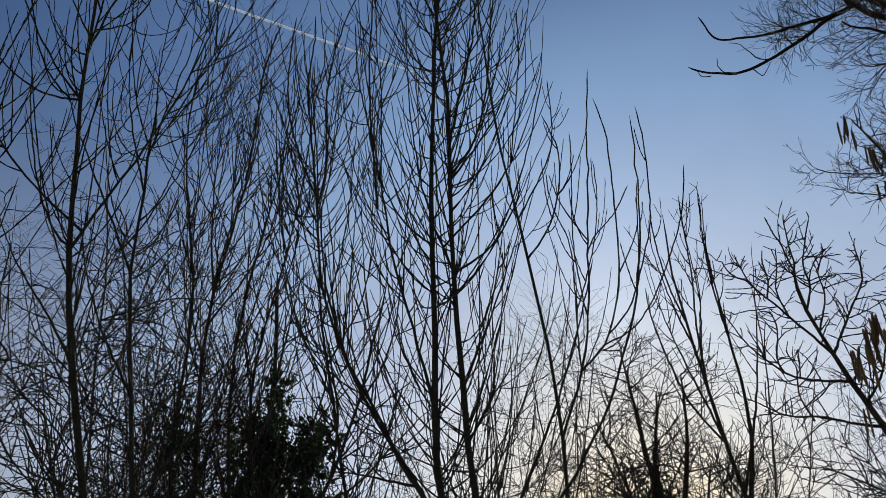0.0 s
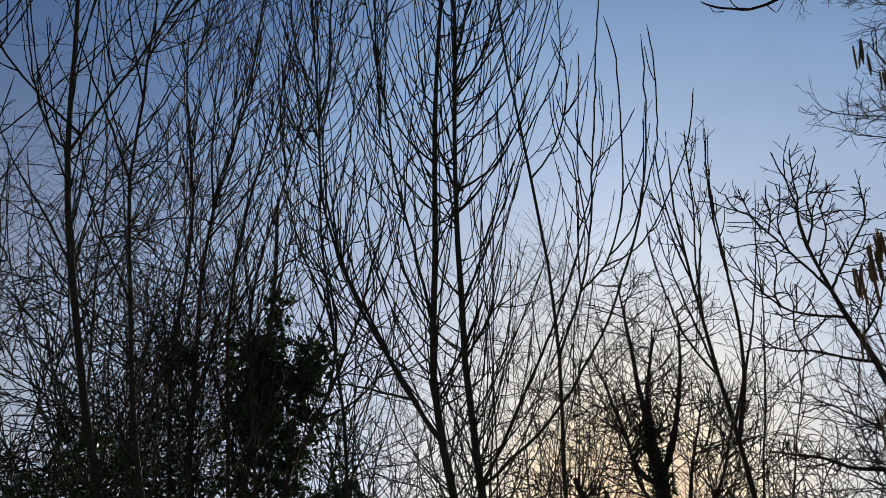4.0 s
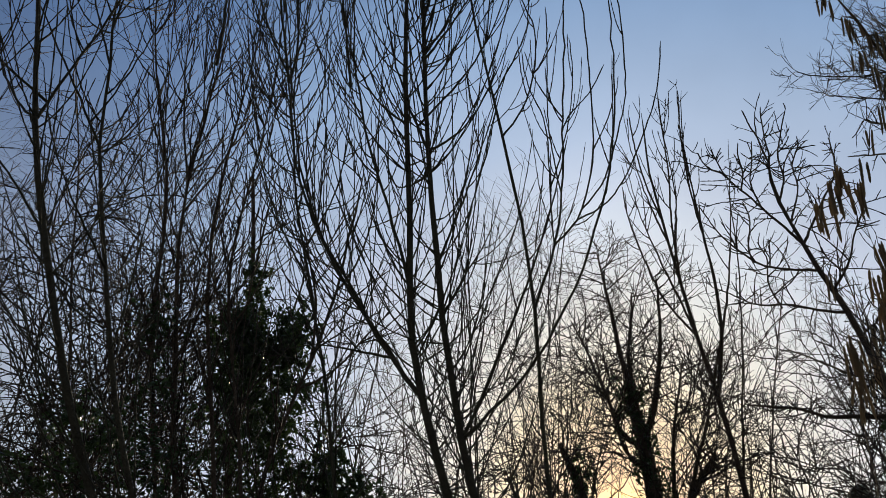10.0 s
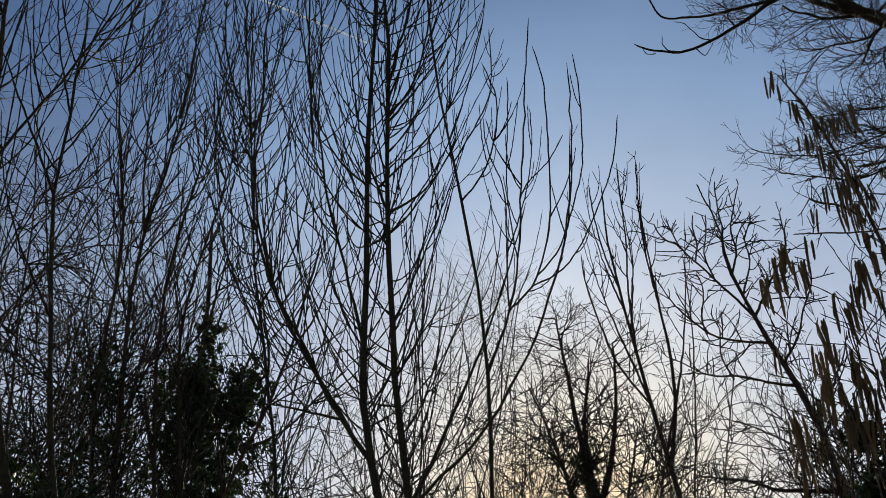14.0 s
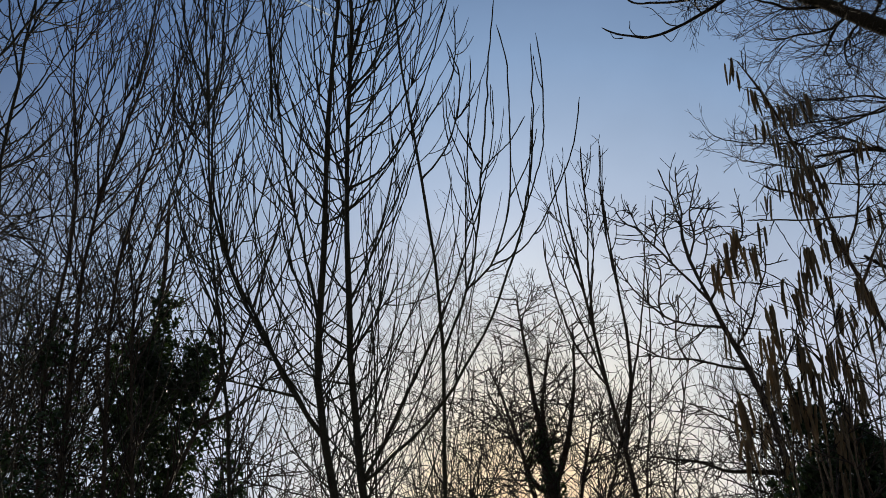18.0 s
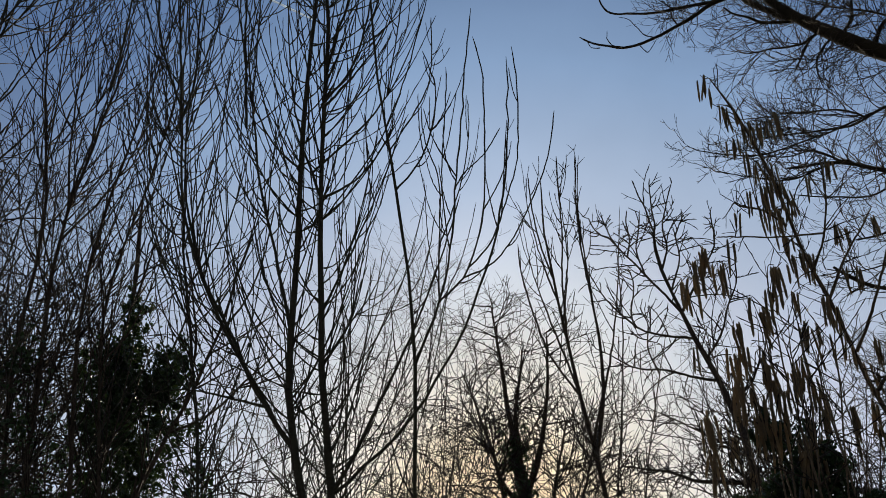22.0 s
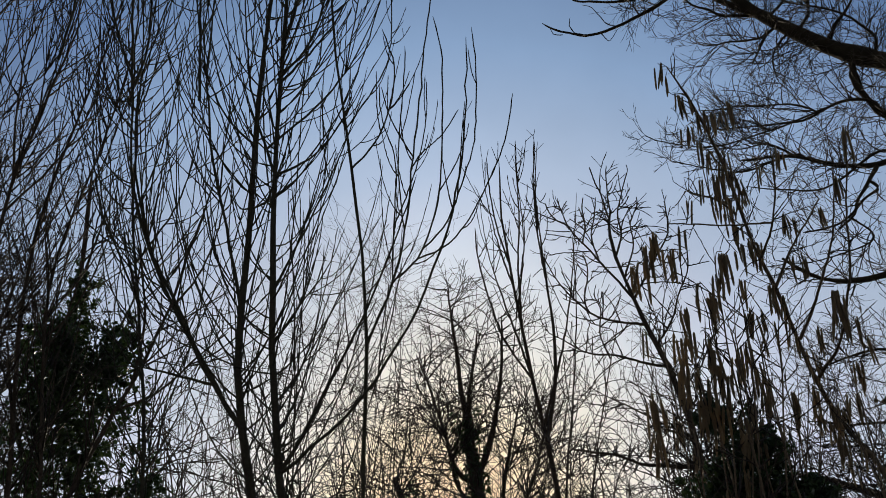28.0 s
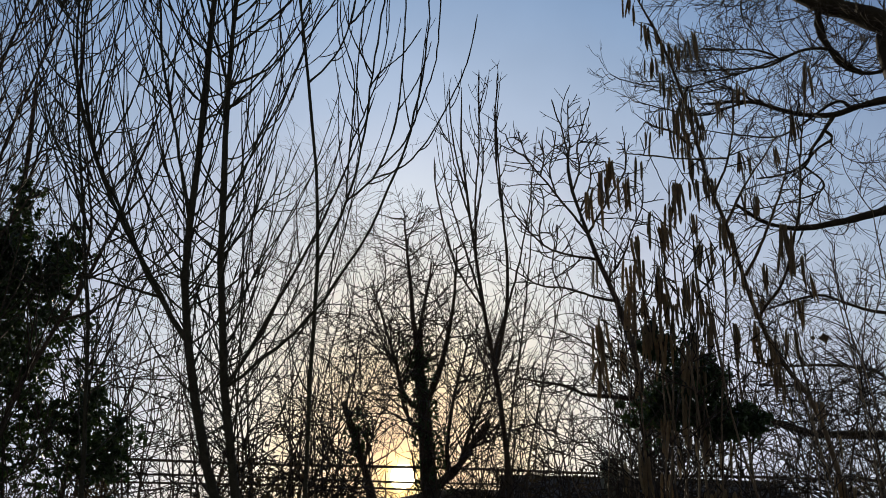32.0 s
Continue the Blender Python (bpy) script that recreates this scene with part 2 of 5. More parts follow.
def stem(t, r0, r1, *points):
    """A trunk (the first one, and those from the ground) or a limb of a tree, through a few points, from thick to thin."""
    count = 26
    line = curve(points, count)
    if points[0][2] > 0.02 and t["lines"]:
        near, size = np.concatenate(t["lines"]), np.concatenate(t["radii"])
        away = np.linalg.norm(near - line[0], axis=1) + (size < 0.6 * r0)
        k = int(np.argmin(away))
        if away[k] < 0.12:
            line += (near[k] - line[0]) * (1 - np.linspace(0, 1, count))[:, None] ** 3
            r0 = min(r0, 0.9 * size[k])
    reach = np.linalg.norm(line[-1] - line[0])
    line[1:-1] += RNG.normal(0, min(0.003, 0.0015 * reach), (count - 2, 3))
    u = np.linspace(0, 1, count)
    for wave in (2.3, 4.7):
        line += t.get("crook", 0) * reach / wave * np.sin(np.pi * u)[:, None] * np.sin(np.pi * wave * u + RNG.uniform(0, 6))[:, None] * unit(RNG.normal(size=3))
    rad = (r0 + (r1 - r0) * u**0.65) * (1 + RNG.normal(0, 0.05 if r0 < 0.06 else 0.1, count))
    rad[-1] *= 0.35 if r1 < 0.02 else 0.8
    if points[0][2] < 0.02:
        rad *= 1 + 0.5 * np.exp(-np.maximum(line[:, 2], 0) / 0.15)
    name = "trunk" if points[0][2] < 0.02 else "limb"
    part(name, tube_mesh(name, [(line[None], rad[None], 8 if r0 > 0.015 else 6)], t["mat"]), t["ob"])
    t["lines"].append(line)
    t["radii"].append(rad)


def sprout(lines, radii, per, first, last, angle, length, up, jitter, steps, radius, tip=0.0015, taper=0.5, curl=0.0, rng=RNG):
    """Side shoots along every line: per metre, between two fractions of it, at an angle, bending upwards, each with a curl of its own."""
    origin, heading, long, thick = [], [], [], []
    for line, rad in zip(lines, radii):
        gaps = np.linalg.norm(np.diff(line, axis=0), axis=1)
        total = gaps.sum()
        n = rng.poisson(per * total * (last - first))
        if not n:
            continue
        s = np.sort(rng.uniform(first, last, n))
        k = s * (len(line) - 1)
        i = np.minimum(k.astype(int), len(line) - 2)
        w = (k - i)[:, None]
        here = line[i] * (1 - w) + line[i + 1] * w
        along = unit(line[i + 1] - line[i])
        side = unit(np.cross(along, rng.normal(size=(n, 3))))
        a = np.radians(rng.normal(angle, angle * 0.2, n))[:, None]
        origin.append(here)
        heading.append(along * np.cos(a) + side * np.sin(a))
        long.append(length * rng.uniform(0.45, 1.15, n) * (1 - taper * s) * min(1.0, 0.5 + total))
        thick.append(np.minimum(radius, 0.75 * rad[i]))
    if not origin:
        return np.zeros((0, steps + 1, 3)), np.zeros((0, steps + 1))
    p, d = np.concatenate(origin), np.concatenate(heading)
    step, r = np.concatenate(long)[:, None] / steps, np.concatenate(thick)
    out, sway = [p], curl * unit(rng.normal(size=d.shape))
    for k in range(steps):
        rise = up * (2.1 * (1 - k / steps) if steps > 13 else 1.7 - 1.4 * k / steps)
        d = unit(d + sway + np.array([0, 0, rise]) + rng.normal(0, jitter, d.shape))
        p = p + d * step
        out.append(p)
    lines = np.stack(out, 1)
    if steps > 7:
        side = unit(np.cross(lines[:, -1] - lines[:, 0], rng.normal(size=(len(r), 3))))
        lines[:, 1:] += side[:, None] * (0.3 * r[:, None, None]) * np.where(np.arange(1, steps + 1) % 2, 1, -1)[None, :, None]
    u = np.linspace(0, 1, steps + 1)
    rr = r[:, None] + (np.minimum(tip, r)[:, None] - r[:, None]) * u**0.7
    rr = rr * np.where(np.arange(steps + 1) % 2, 1.3, 0.88)
    rr[:, -1] *= 0.5
    return lines, rr


def whips(t, least=0.0, most=1.0, **how):
    """Long rising whips out of those trunks and limbs that are between two radii at their foot, each a limb of its own."""
    own = t.setdefault("own", len(t["lines"]))
    pick = [k for k in range(own) if least <= t["radii"][k][0] < most]
    lines, radii = sprout([t["lines"][k] for k in pick], [t["radii"][k] for k in pick], **how)
    for line, rad in zip(lines, radii):
        part("limb", tube_mesh("limb", [(line[None], rad[None], 5)], t["mat"]), t["ob"])
        t["lines"].append(line)
        t["radii"].append(rad)


def ash_growth(t, size, trunk_per, limb_per, thin_per):
    """Whips in three strengths, and the short twigs on them."""
    whips(t, 0.017, per=trunk_per, first=0.3, last=0.97, angle=62, length=1.45 * size, up=0.075, jitter=0.012, steps=18, radius=0.0033 * size, tip=0.0017 * size, taper=0.62, curl=0.02)
    whips(t, 0.0067, 0.017, per=limb_per, first=0.1, last=0.9, angle=54, length=0.95 * size, up=0.085, jitter=0.012, steps=16, radius=0.0029 * size, tip=0.0016 * size, taper=0.45, curl=0.015)
    whips(t, 0.0, 0.0067, per=thin_per, first=0.12, last=0.72, angle=48, length=0.6 * size, up=0.09, jitter=0.014, steps=14, radius=0.0026 * size, tip=0.0016 * size, taper=0.4, curl=0.015)
    return twigs(t, RED_TWIG, dict(per=1.7, first=0.12, last=0.85, angle=44, length=0.34 * size, up=0.1, jitter=0.02, steps=9, radius=0.0025 * size, tip=0.0016 * size, taper=0.5, curl=0.02),
                 dict(per=0.8, first=0.2, last=0.85, angle=38, length=0.1 * size, up=0.06, jitter=0.03, steps=4, radius=0.002 * size, tip=0.0015 * size))


def clear_sightline(lines, *others):
    """Leaves out shoots that would hide the sun from the camera, beside the pollard."""
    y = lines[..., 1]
    # corridor from eye height towards the sun disc, fitted to the camera's view
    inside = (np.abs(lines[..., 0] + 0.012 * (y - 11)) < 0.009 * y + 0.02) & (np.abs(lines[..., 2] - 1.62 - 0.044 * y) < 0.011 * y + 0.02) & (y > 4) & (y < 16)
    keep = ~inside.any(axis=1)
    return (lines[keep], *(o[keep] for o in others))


def twigs(t, mat, *levels, label=""):
    """Levels of side shoots on the stems of a tree, each on the one before, as one part."""
    lines, radii, groups = t["lines"], t["radii"], []
    for level in levels:
        c, r = clear_sightline(*sprout(lines, radii, **level))
        groups.append((c, r, 4 if not groups else 3))
        lines, radii = c, r
    part("twig_spray", tube_mesh("twig_spray", groups, mat), t["ob"], label, "stuff")
    return lines, radii, groups


# ---- ground, bank, fence, shed ----
def height(x, y):
    """The lie of the land: flat, then a low bank that carries the fence, then flat to the horizon."""
    rise = np.clip((y - 14.7) / 1.5, 0, 1)
    fall = np.clip((y - 18.5) / 6.0, 0, 1)
    h = (1.75 + 0.22 * np.clip((x + 0.6) / 0.9, 0, 1) + 0.18 * np.clip((x - 0.5) / 0.8, 0, 1) - 0.25 * np.clip((-x - 0.5) / 2.5, 0, 1) - 0.3 * np.exp(-(((x + 4.9) / 0.9) ** 4))) * (rise**2 * (3 - 2 * rise)) * (1 - fall**2 * (3 - 2 * fall))
    near = np.exp(-((x / 40) ** 2 + (y / 40) ** 2))
    return h + near * (0.05 * np.sin(1.3 * x + 0.7) * np.cos(1.1 * y) + 0.03 * np.sin(3.1 * x + 1.9 * y))


def ground_sheet():
    xs = np.concatenate([-np.geomspace(3000, 25, 14), np.linspace(-20, 20, 101), np.geomspace(25, 3000, 14)])
    ys = np.concatenate([-np.geomspace(3000, 8, 12), np.linspace(-6, 27, 133), np.geomspace(30, 3000, 16)])
    gx, gy = np.meshgrid(xs, ys)
    z = height(gx, gy)
    n, m = len(ys), len(xs)
    i = np.arange(n * m).reshape(n, m)
    faces = np.stack([i[:-1, :-1], i[:-1, 1:], i[1:, 1:], i[1:, :-1]], -1).reshape(-1, 4)
    ob = new("ground", raw_mesh("ground", np.stack([gx, gy, z], -1).reshape(-1, 3), faces, LITTER))
    return tagged(ob, "dark earth with leaf litter rising to a bank", "ground", kind="structure")


ground_sheet()


def box_mesh(name, size, mat, bevel=0.004):
    bm = bmesh.new()
    bmesh.ops.create_cube(bm, size=1)
    bmesh.ops.scale(bm, vec=size, verts=bm.verts)
    bmesh.ops.bevel(bm, geom=bm.edges[:], offset=bevel, segments=1, affect="EDGES")
    me = bpy.data.meshes.new(name)
    bm.to_mesh(me)
    bm.free()
    me.materials.append(mat)
    return me


def set_part(name, mesh, parent, local, label=""):
    ob = new(name, mesh)
    ob.parent = parent
    ob.matrix_local = local
    return tagged(ob, label)


def rail_fence():
    """Three tube rails on posts along the crest of the bank."""
    fence = tagged(new("rail_fence"), "rusty three-rail tube fence on the bank", "fence")
    fence.location = (0, 16.5, 1.75)
    u = np.linspace(-6.4, 16, 60)
    for z, r in ((0.77, 0.026), (0.50, 0.02), (0.36, 0.02)):
        line = np.stack([u, 0 * u, z + 0.012 * np.sin(u * 0.9 + z * 9)], -1)
        set_part("rail", tube_mesh("rail", [(line[None], np.full((1, 60), r), 8)], STEEL), fence, Matrix())
    post = box_mesh("post", (0.04, 0.04, 1.0), STEEL)
    for x in np.arange(-6.2, 16, 4.1):
        set_part("post", post, fence, pose(float(x), 0.05, 0.32, 0, 0.6 * math.sin(x), 0))
    return fence


rail_fence()


def shed():
    """A low shed with a felted double-pitch roof, below the bank."""
    s = tagged(new("garden_shed"), "low dark board shed with a felted roof", "shed")
    s.location = (4.05, 13.6, 0)
    s.rotation_euler = (0, 0, radians(-3))
    wide, deep, wall = 4.45, 1.7, 1.86
    set_part("wall_frame", box_mesh("wall_frame", (wide - 0.08, deep - 0.08, wall), BOARD), s, pose(0, 0, wall / 2))
    board = box_mesh("board", (0.135, 0.022, wall - 0.02), BOARD)
    for k in range(32):
        set_part("board", board, s, pose(-wide / 2 + 0.1 + k * 0.14, -deep / 2 + 0.03, wall / 2 + 0.006 * (k % 3)))
    for sign in (-1, 1):
        slope = set_part("roof", box_mesh("roof", (wide + 0.16, deep / 2 + 0.22, 0.045), FELT), s,
                         pose(0, sign * (deep / 4 + 0.05), wall + 0.2, -sign * 22, 0, 0))
        for k in range(4):
            set_part("batten", box_mesh("batten", (0.04, deep / 2 + 0.2, 0.03), BOARD), slope, pose(-2.0 + k * 1.33, 0, 0.036))
    set_part("ridge", box_mesh("ridge", (wide + 0.2, 0.14, 0.04), FELT), s, pose(0, 0, wall + 0.42))
    return s


shed()


def gate_post(x, y, z, tall):
    """A square stone post with a necking and a domed cap."""
    g = tagged(new("stone_gate_post"), "lichened stone post with a domed cap", "post")
    g.location = (x, y, z)
    set_part("shaft", box_mesh("shaft", (0.25, 0.25, tall), STONE, 0.015), g, pose(0, 0, tall / 2))
    set_part("necking", box_mesh("necking", (0.31, 0.31, 0.05), STONE, 0.012), g, pose(0, 0, tall + 0.03))
    bm = bmesh.new()
    bmesh.ops.create_uvsphere(bm, u_segments=20, v_segments=12, radius=0.15)
    for v in bm.verts:
        v.co.z = v.co.z * 1.15 if v.co.z > 0 else v.co.z * 0.35
    me = bpy.data.meshes.new("cap")
    bm.to_mesh(me)
    bm.free()
    me.materials.append(STONE)
    for p in me.polygons:
        p.use_smooth = True
    set_part("cap", me, g, pose(0, 0, tall + 0.09))


gate_post(3.28, 12.6, -0.05, 2.32)


def hoop():
    """A steel hoop that closes the end of the rails."""
    h = tagged(new("steel_hoop"), "rusty bent steel hoop beside the rails", "hoop")
    h.location = (3.78, 16.3, 1.7)
    a = np.linspace(0, np.pi, 16)
    line = np.stack([-0.13 * np.cos(a), 0 * a, 0.82 + 0.13 * np.sin(a)], -1)
    line = np.vstack([[-0.13, 0, -0.1], line, [0.13, 0, -0.1]])
    set_part("bow", tube_mesh("bow", [(line[None], np.full((1, len(line)), 0.018), 8)], STEEL), h, Matrix())


hoop()


def sky_things():
    """The sun's disc, and a vapour trail."""
    bm = bmesh.new()
    bmesh.ops.create_uvsphere(bm, u_segments=32, v_segments=16, radius=36)
    me = bpy.data.meshes.new("sun_disc")
    bm.to_mesh(me)
    bm.free()
    m = bpy.data.materials.new("sun_fire")
    m.use_nodes = True
    m.node_tree.nodes.clear()
    e, o = m.node_tree.nodes.new("ShaderNodeEmission"), m.node_tree.nodes.new("ShaderNodeOutputMaterial")
    e.inputs["Color"].default_value, e.inputs["Strength"].default_value = (1, 0.8, 0.45, 1), 40
    m.node_tree.links.new(e.outputs[0], o.inputs["Surface"])
    me.materials.append(m)
    disc = tagged(new("sun_disc", me), "blazing low evening sun", "sun", kind="structure")
    disc.location = SUN_WAY * 2500
    way = lambda az, el: np.array([math.sin(radians(az)) * math.cos(radians(el)), math.cos(radians(az)) * math.cos(radians(el)), math.sin(radians(el))])
    head, tail = way(-15.6, 39.8) * 3000, way(-53.4, 42.4) * 3000
    u = np.linspace(0, 1, 40)[:, None]
    line = head + (tail - head) * u
    rad = (3.0 + 2.4 * u[:, 0] ** 0.6) * np.clip((1 - u[:, 0]) / 0.35, 0.12, 1)
    trail = tagged(new("vapour_trail", tube_mesh("vapour_trail", [((line - head)[None], rad[None], 16)], VAPOUR)), "white vapour trail of a far aircraft", "vapour trail", kind="structure")
    trail.location = head


sky_things()

# ---- the trees ----
ash_l1 = tree("ash_tree", (-1.09, 2.61, 0), "tall bare young ash with greenish bark", group="ash trees")
ash_l1["mat"] = BARK
stem(ash_l1, 0.0248, 0.0037, (-1.09, 2.61, -0.05), (-1.39, 2.36, 1.45), (-1.49, 2.27, 1.65), (-1.58, 2.20, 1.94), (-1.74, 2.06, 2.65), (-1.81, 2.01, 3.03), (-1.81, 2.00, 3.21), (-1.86, 1.96, 3.57), (-1.93, 1.90, 4.82), (-1.92, 1.91, 5.16))
stem(ash_l1, 0.0046, 0.0014, (-1.86, 1.97, 3.55), (-1.96, 1.88, 3.73), (-2.18, 1.69, 4.30), (-2.27, 1.62, 4.76))
stem(ash_l1, 0.0056, 0.0014, (-1.89, 1.94, 3.96), (-1.77, 2.04, 4.66), (-1.70, 2.10, 5.37))
stem(ash_l1, 0.0051, 0.0014, (-1.89, 1.94, 3.96), (-1.94, 2.00, 4.03), (-2.07, 2.00, 4.23), (-2.16, 2.02, 4.49), (-2.23, 1.96, 4.76))
stem(ash_l1, 0.0066, 0.0014, (-1.81, 2.00, 3.13), (-1.64, 2.15, 3.66), (-1.56, 2.21, 4.01), (-1.51, 2.25, 4.40), (-1.35, 2.39, 4.98))
stem(ash_l1, 0.0061, 0.0014, (-1.81, 2.01, 3.15), (-1.91, 1.92, 3.24), (-2.04, 1.81, 3.40), (-2.13, 1.73, 3.63), (-2.22, 1.66, 3.97))
stem(ash_l1, 0.0051, 0.0014, (-1.86, 1.96, 3.56), (-1.87, 1.75, 3.51), (-1.94, 1.59, 3.60), (-1.96, 1.46, 3.73))
stem(ash_l1, 0.0061, 0.0014, (-1.73, 2.07, 2.63), (-1.81, 2.01, 2.79), (-1.91, 1.92, 2.94), (-2.02, 1.83, 3.21))
stem(ash_l1, 0.0046, 0.0014, (-1.88, 1.95, 3.86), (-1.76, 1.84, 4.09), (-1.72, 1.77, 4.37), (-1.74, 1.75, 4.68))
stem(ash_l1, 0.0056, 0.0014, (-1.79, 2.02, 2.98), (-2.03, 2.13, 3.22), (-2.17, 2.12, 3.55), (-2.29, 2.12, 3.94), (-2.34, 2.08, 4.42))
stem(ash_l1, 0.0053, 0.0032, (-1.83, 1.91, 3.93), (-1.77, 2.02, 4.04), (-1.76, 2.09, 4.23), (-1.76, 2.15, 4.50), (-1.75, 2.21, 4.85))
stem(ash_l1, 0.0053, 0.0029, (-1.84, 1.90, 4.01), (-1.85, 1.82, 4.16), (-1.85, 1.74, 4.32), (-1.83, 1.68, 4.49), (-1.81, 1.62, 4.63))
stem(ash_l1, 0.0052, 0.0034, (-1.81, 2.03, 4.57), (-1.75, 2.13, 4.76), (-1.73, 2.18, 5.00), (-1.71, 2.24, 5.16))
stem(ash_l1, 0.0056, 0.0025, (-1.84, 1.90, 3.65), (-1.86, 1.80, 3.65), (-1.87, 1.73, 3.70), (-1.87, 1.65, 3.81), (-1.86, 1.57, 3.94), (-1.82, 1.53, 4.06))
ash_growth(ash_l1, 0.95, 14, 10, 4.5)

ash_l2 = tree("ash_tree", (-1.17, 2.62, 0), "slender bare leaning ash with greenish bark", group="ash trees")
ash_l2["mat"] = BARK
stem(ash_l2, 0.0227, 0.0038, (-1.17, 2.62, -0.05), (-1.39, 2.46, 1.44), (-1.53, 2.36, 1.91), (-1.65, 2.26, 2.62), (-1.70, 2.22, 3.01), (-1.72, 2.21, 3.84))
stem(ash_l2, 0.0053, 0.0014, (-1.71, 2.21, 3.57), (-1.64, 2.27, 4.17), (-1.54, 2.34, 4.73))
stem(ash_l2, 0.0053, 0.0014, (-1.72, 2.21, 3.61), (-1.74, 2.20, 3.90), (-1.74, 2.20, 4.18), (-1.71, 2.22, 4.55))
stem(ash_l2, 0.0069, 0.0014, (-1.69, 2.23, 3.03), (-1.96, 2.03, 3.67), (-2.05, 1.96, 3.97), (-2.10, 1.93, 4.21))
stem(ash_l2, 0.0063, 0.0014, (-1.70, 2.22, 3.15), (-1.62, 2.29, 3.39), (-1.45, 2.42, 4.37))
stem(ash_l2, 0.0047, 0.0014, (-1.71, 2.22, 3.45), (-1.89, 2.28, 3.81), (-2.00, 2.31, 4.21), (-2.04, 2.38, 4.77))
stem(ash_l2, 0.0053, 0.0014, (-1.65, 2.27, 2.61), (-1.60, 1.99, 2.73), (-1.62, 1.88, 2.89), (-1.66, 1.84, 3.14))
stem(ash_l2, 0.0056, 0.0031, (-1.66, 2.15, 3.59), (-1.64, 2.23, 3.75), (-1.60, 2.32, 4.07), (-1.53, 2.42, 4.37), (-1.51, 2.49, 4.56))
stem(ash_l2, 0.0051, 0.0026, (-1.61, 2.19, 3.71), (-1.46, 2.17, 3.86), (-1.39, 2.10, 4.03))
ash_growth(ash_l2, 0.98, 13, 10, 4.5)

ash_l0 = tree("ash_tree", (-2.17, 1.45, 0), "bare ash with wide low limbs", group="ash trees")
ash_l0["mat"] = BARK
stem(ash_l0, 0.0224, 0.003, (-2.17, 1.45, -0.05), (-2.05, 1.60, 2.55), (-2.00, 1.66, 2.92), (-2.01, 1.65, 3.41), (-1.98, 1.68, 3.71))
stem(ash_l0, 0.0062, 0.0014, (-2.02, 1.64, 2.84), (-2.06, 1.59, 3.02), (-2.09, 1.56, 3.26), (-2.09, 1.55, 3.86))
stem(ash_l0, 0.0073, 0.0014, (-2.03, 1.62, 2.65), (-1.94, 2.11, 2.64), (-2.11, 1.90, 2.87), (-2.13, 1.76, 2.94), (-2.22, 1.66, 3.21), (-2.24, 1.63, 3.48))
stem(ash_l0, 0.0052, 0.0014, (-2.01, 1.65, 2.98), (-1.95, 1.72, 3.19), (-1.96, 1.71, 3.75))
ash_growth(ash_l0, 0.98, 11, 8, 6)

shrub_l3 = tree("sallow_tree", (-2.01, 3.92, 0), "dense many-stemmed bare sallow")
shrub_l3["mat"] = DARK_BARK
stem(shrub_l3, 0.0313, 0.0046, (-2.01, 3.92, -0.05), (-2.10, 3.87, 1.34), (-2.23, 3.80, 2.38), (-2.29, 3.76, 3.41), (-2.27, 3.77, 3.90), (-2.23, 3.80, 4.03), (-2.13, 3.85, 4.88))
stem(shrub_l3, 0.0221, 0.0037, (-2.13, 3.85, -0.05), (-2.19, 3.81, 1.34), (-2.26, 3.77, 2.02), (-2.35, 3.72, 2.62), (-2.37, 3.71, 3.23), (-2.33, 3.74, 3.59), (-2.46, 3.66, 4.17), (-2.54, 3.61, 4.79), (-2.52, 3.62, 5.52))
stem(shrub_l3, 0.0221, 0.0037, (-1.94, 3.96, -0.05), (-1.98, 3.94, 1.34), (-2.02, 3.91, 2.15), (-2.11, 3.86, 2.77), (-2.15, 3.84, 3.46), (-2.00, 3.92, 4.54), (-1.93, 3.97, 5.34))
stem(shrub_l3, 0.0101, 0.0017, (-2.28, 3.76, 3.55), (-2.11, 3.86, 3.85), (-2.01, 3.92, 4.20), (-1.96, 3.95, 4.76), (-2.04, 3.90, 5.18))
stem(shrub_l3, 0.0101, 0.0017, (-2.27, 3.77, 3.69), (-2.34, 3.73, 4.18), (-2.35, 3.72, 4.81), (-2.29, 3.76, 5.35))
stem(shrub_l3, 0.0092, 0.0017, (-2.26, 3.77, 3.79), (-2.20, 3.81, 4.35), (-2.18, 3.82, 4.92), (-2.12, 3.86, 5.74))
stem(shrub_l3, 0.0184, 0.0028, (-1.87, 4.00, -0.05), (-1.89, 3.99, 2.10), (-2.00, 3.93, 2.68), (-2.06, 3.89, 3.27), (-1.91, 3.98, 4.05), (-1.86, 4.00, 4.73), (-1.84, 4.02, 5.51))
whips(shrub_l3, per=3.6, first=0.14, last=0.85, angle=46, length=1.2, up=0.12, jitter=0.01, steps=18, radius=0.004972, tip=0.00226, taper=0.3)
twigs(shrub_l3, TWIG, dict(per=8, first=0.25, last=0.94, angle=34, length=0.75, up=0.06, jitter=0.02, steps=11, radius=0.00452, tip=0.00226, taper=0.45, curl=0.03),
      dict(per=4.4, first=0.12, last=0.92, angle=40, length=0.32, up=0.04, jitter=0.04, steps=6, radius=0.00339, tip=0.002034, curl=0.06))

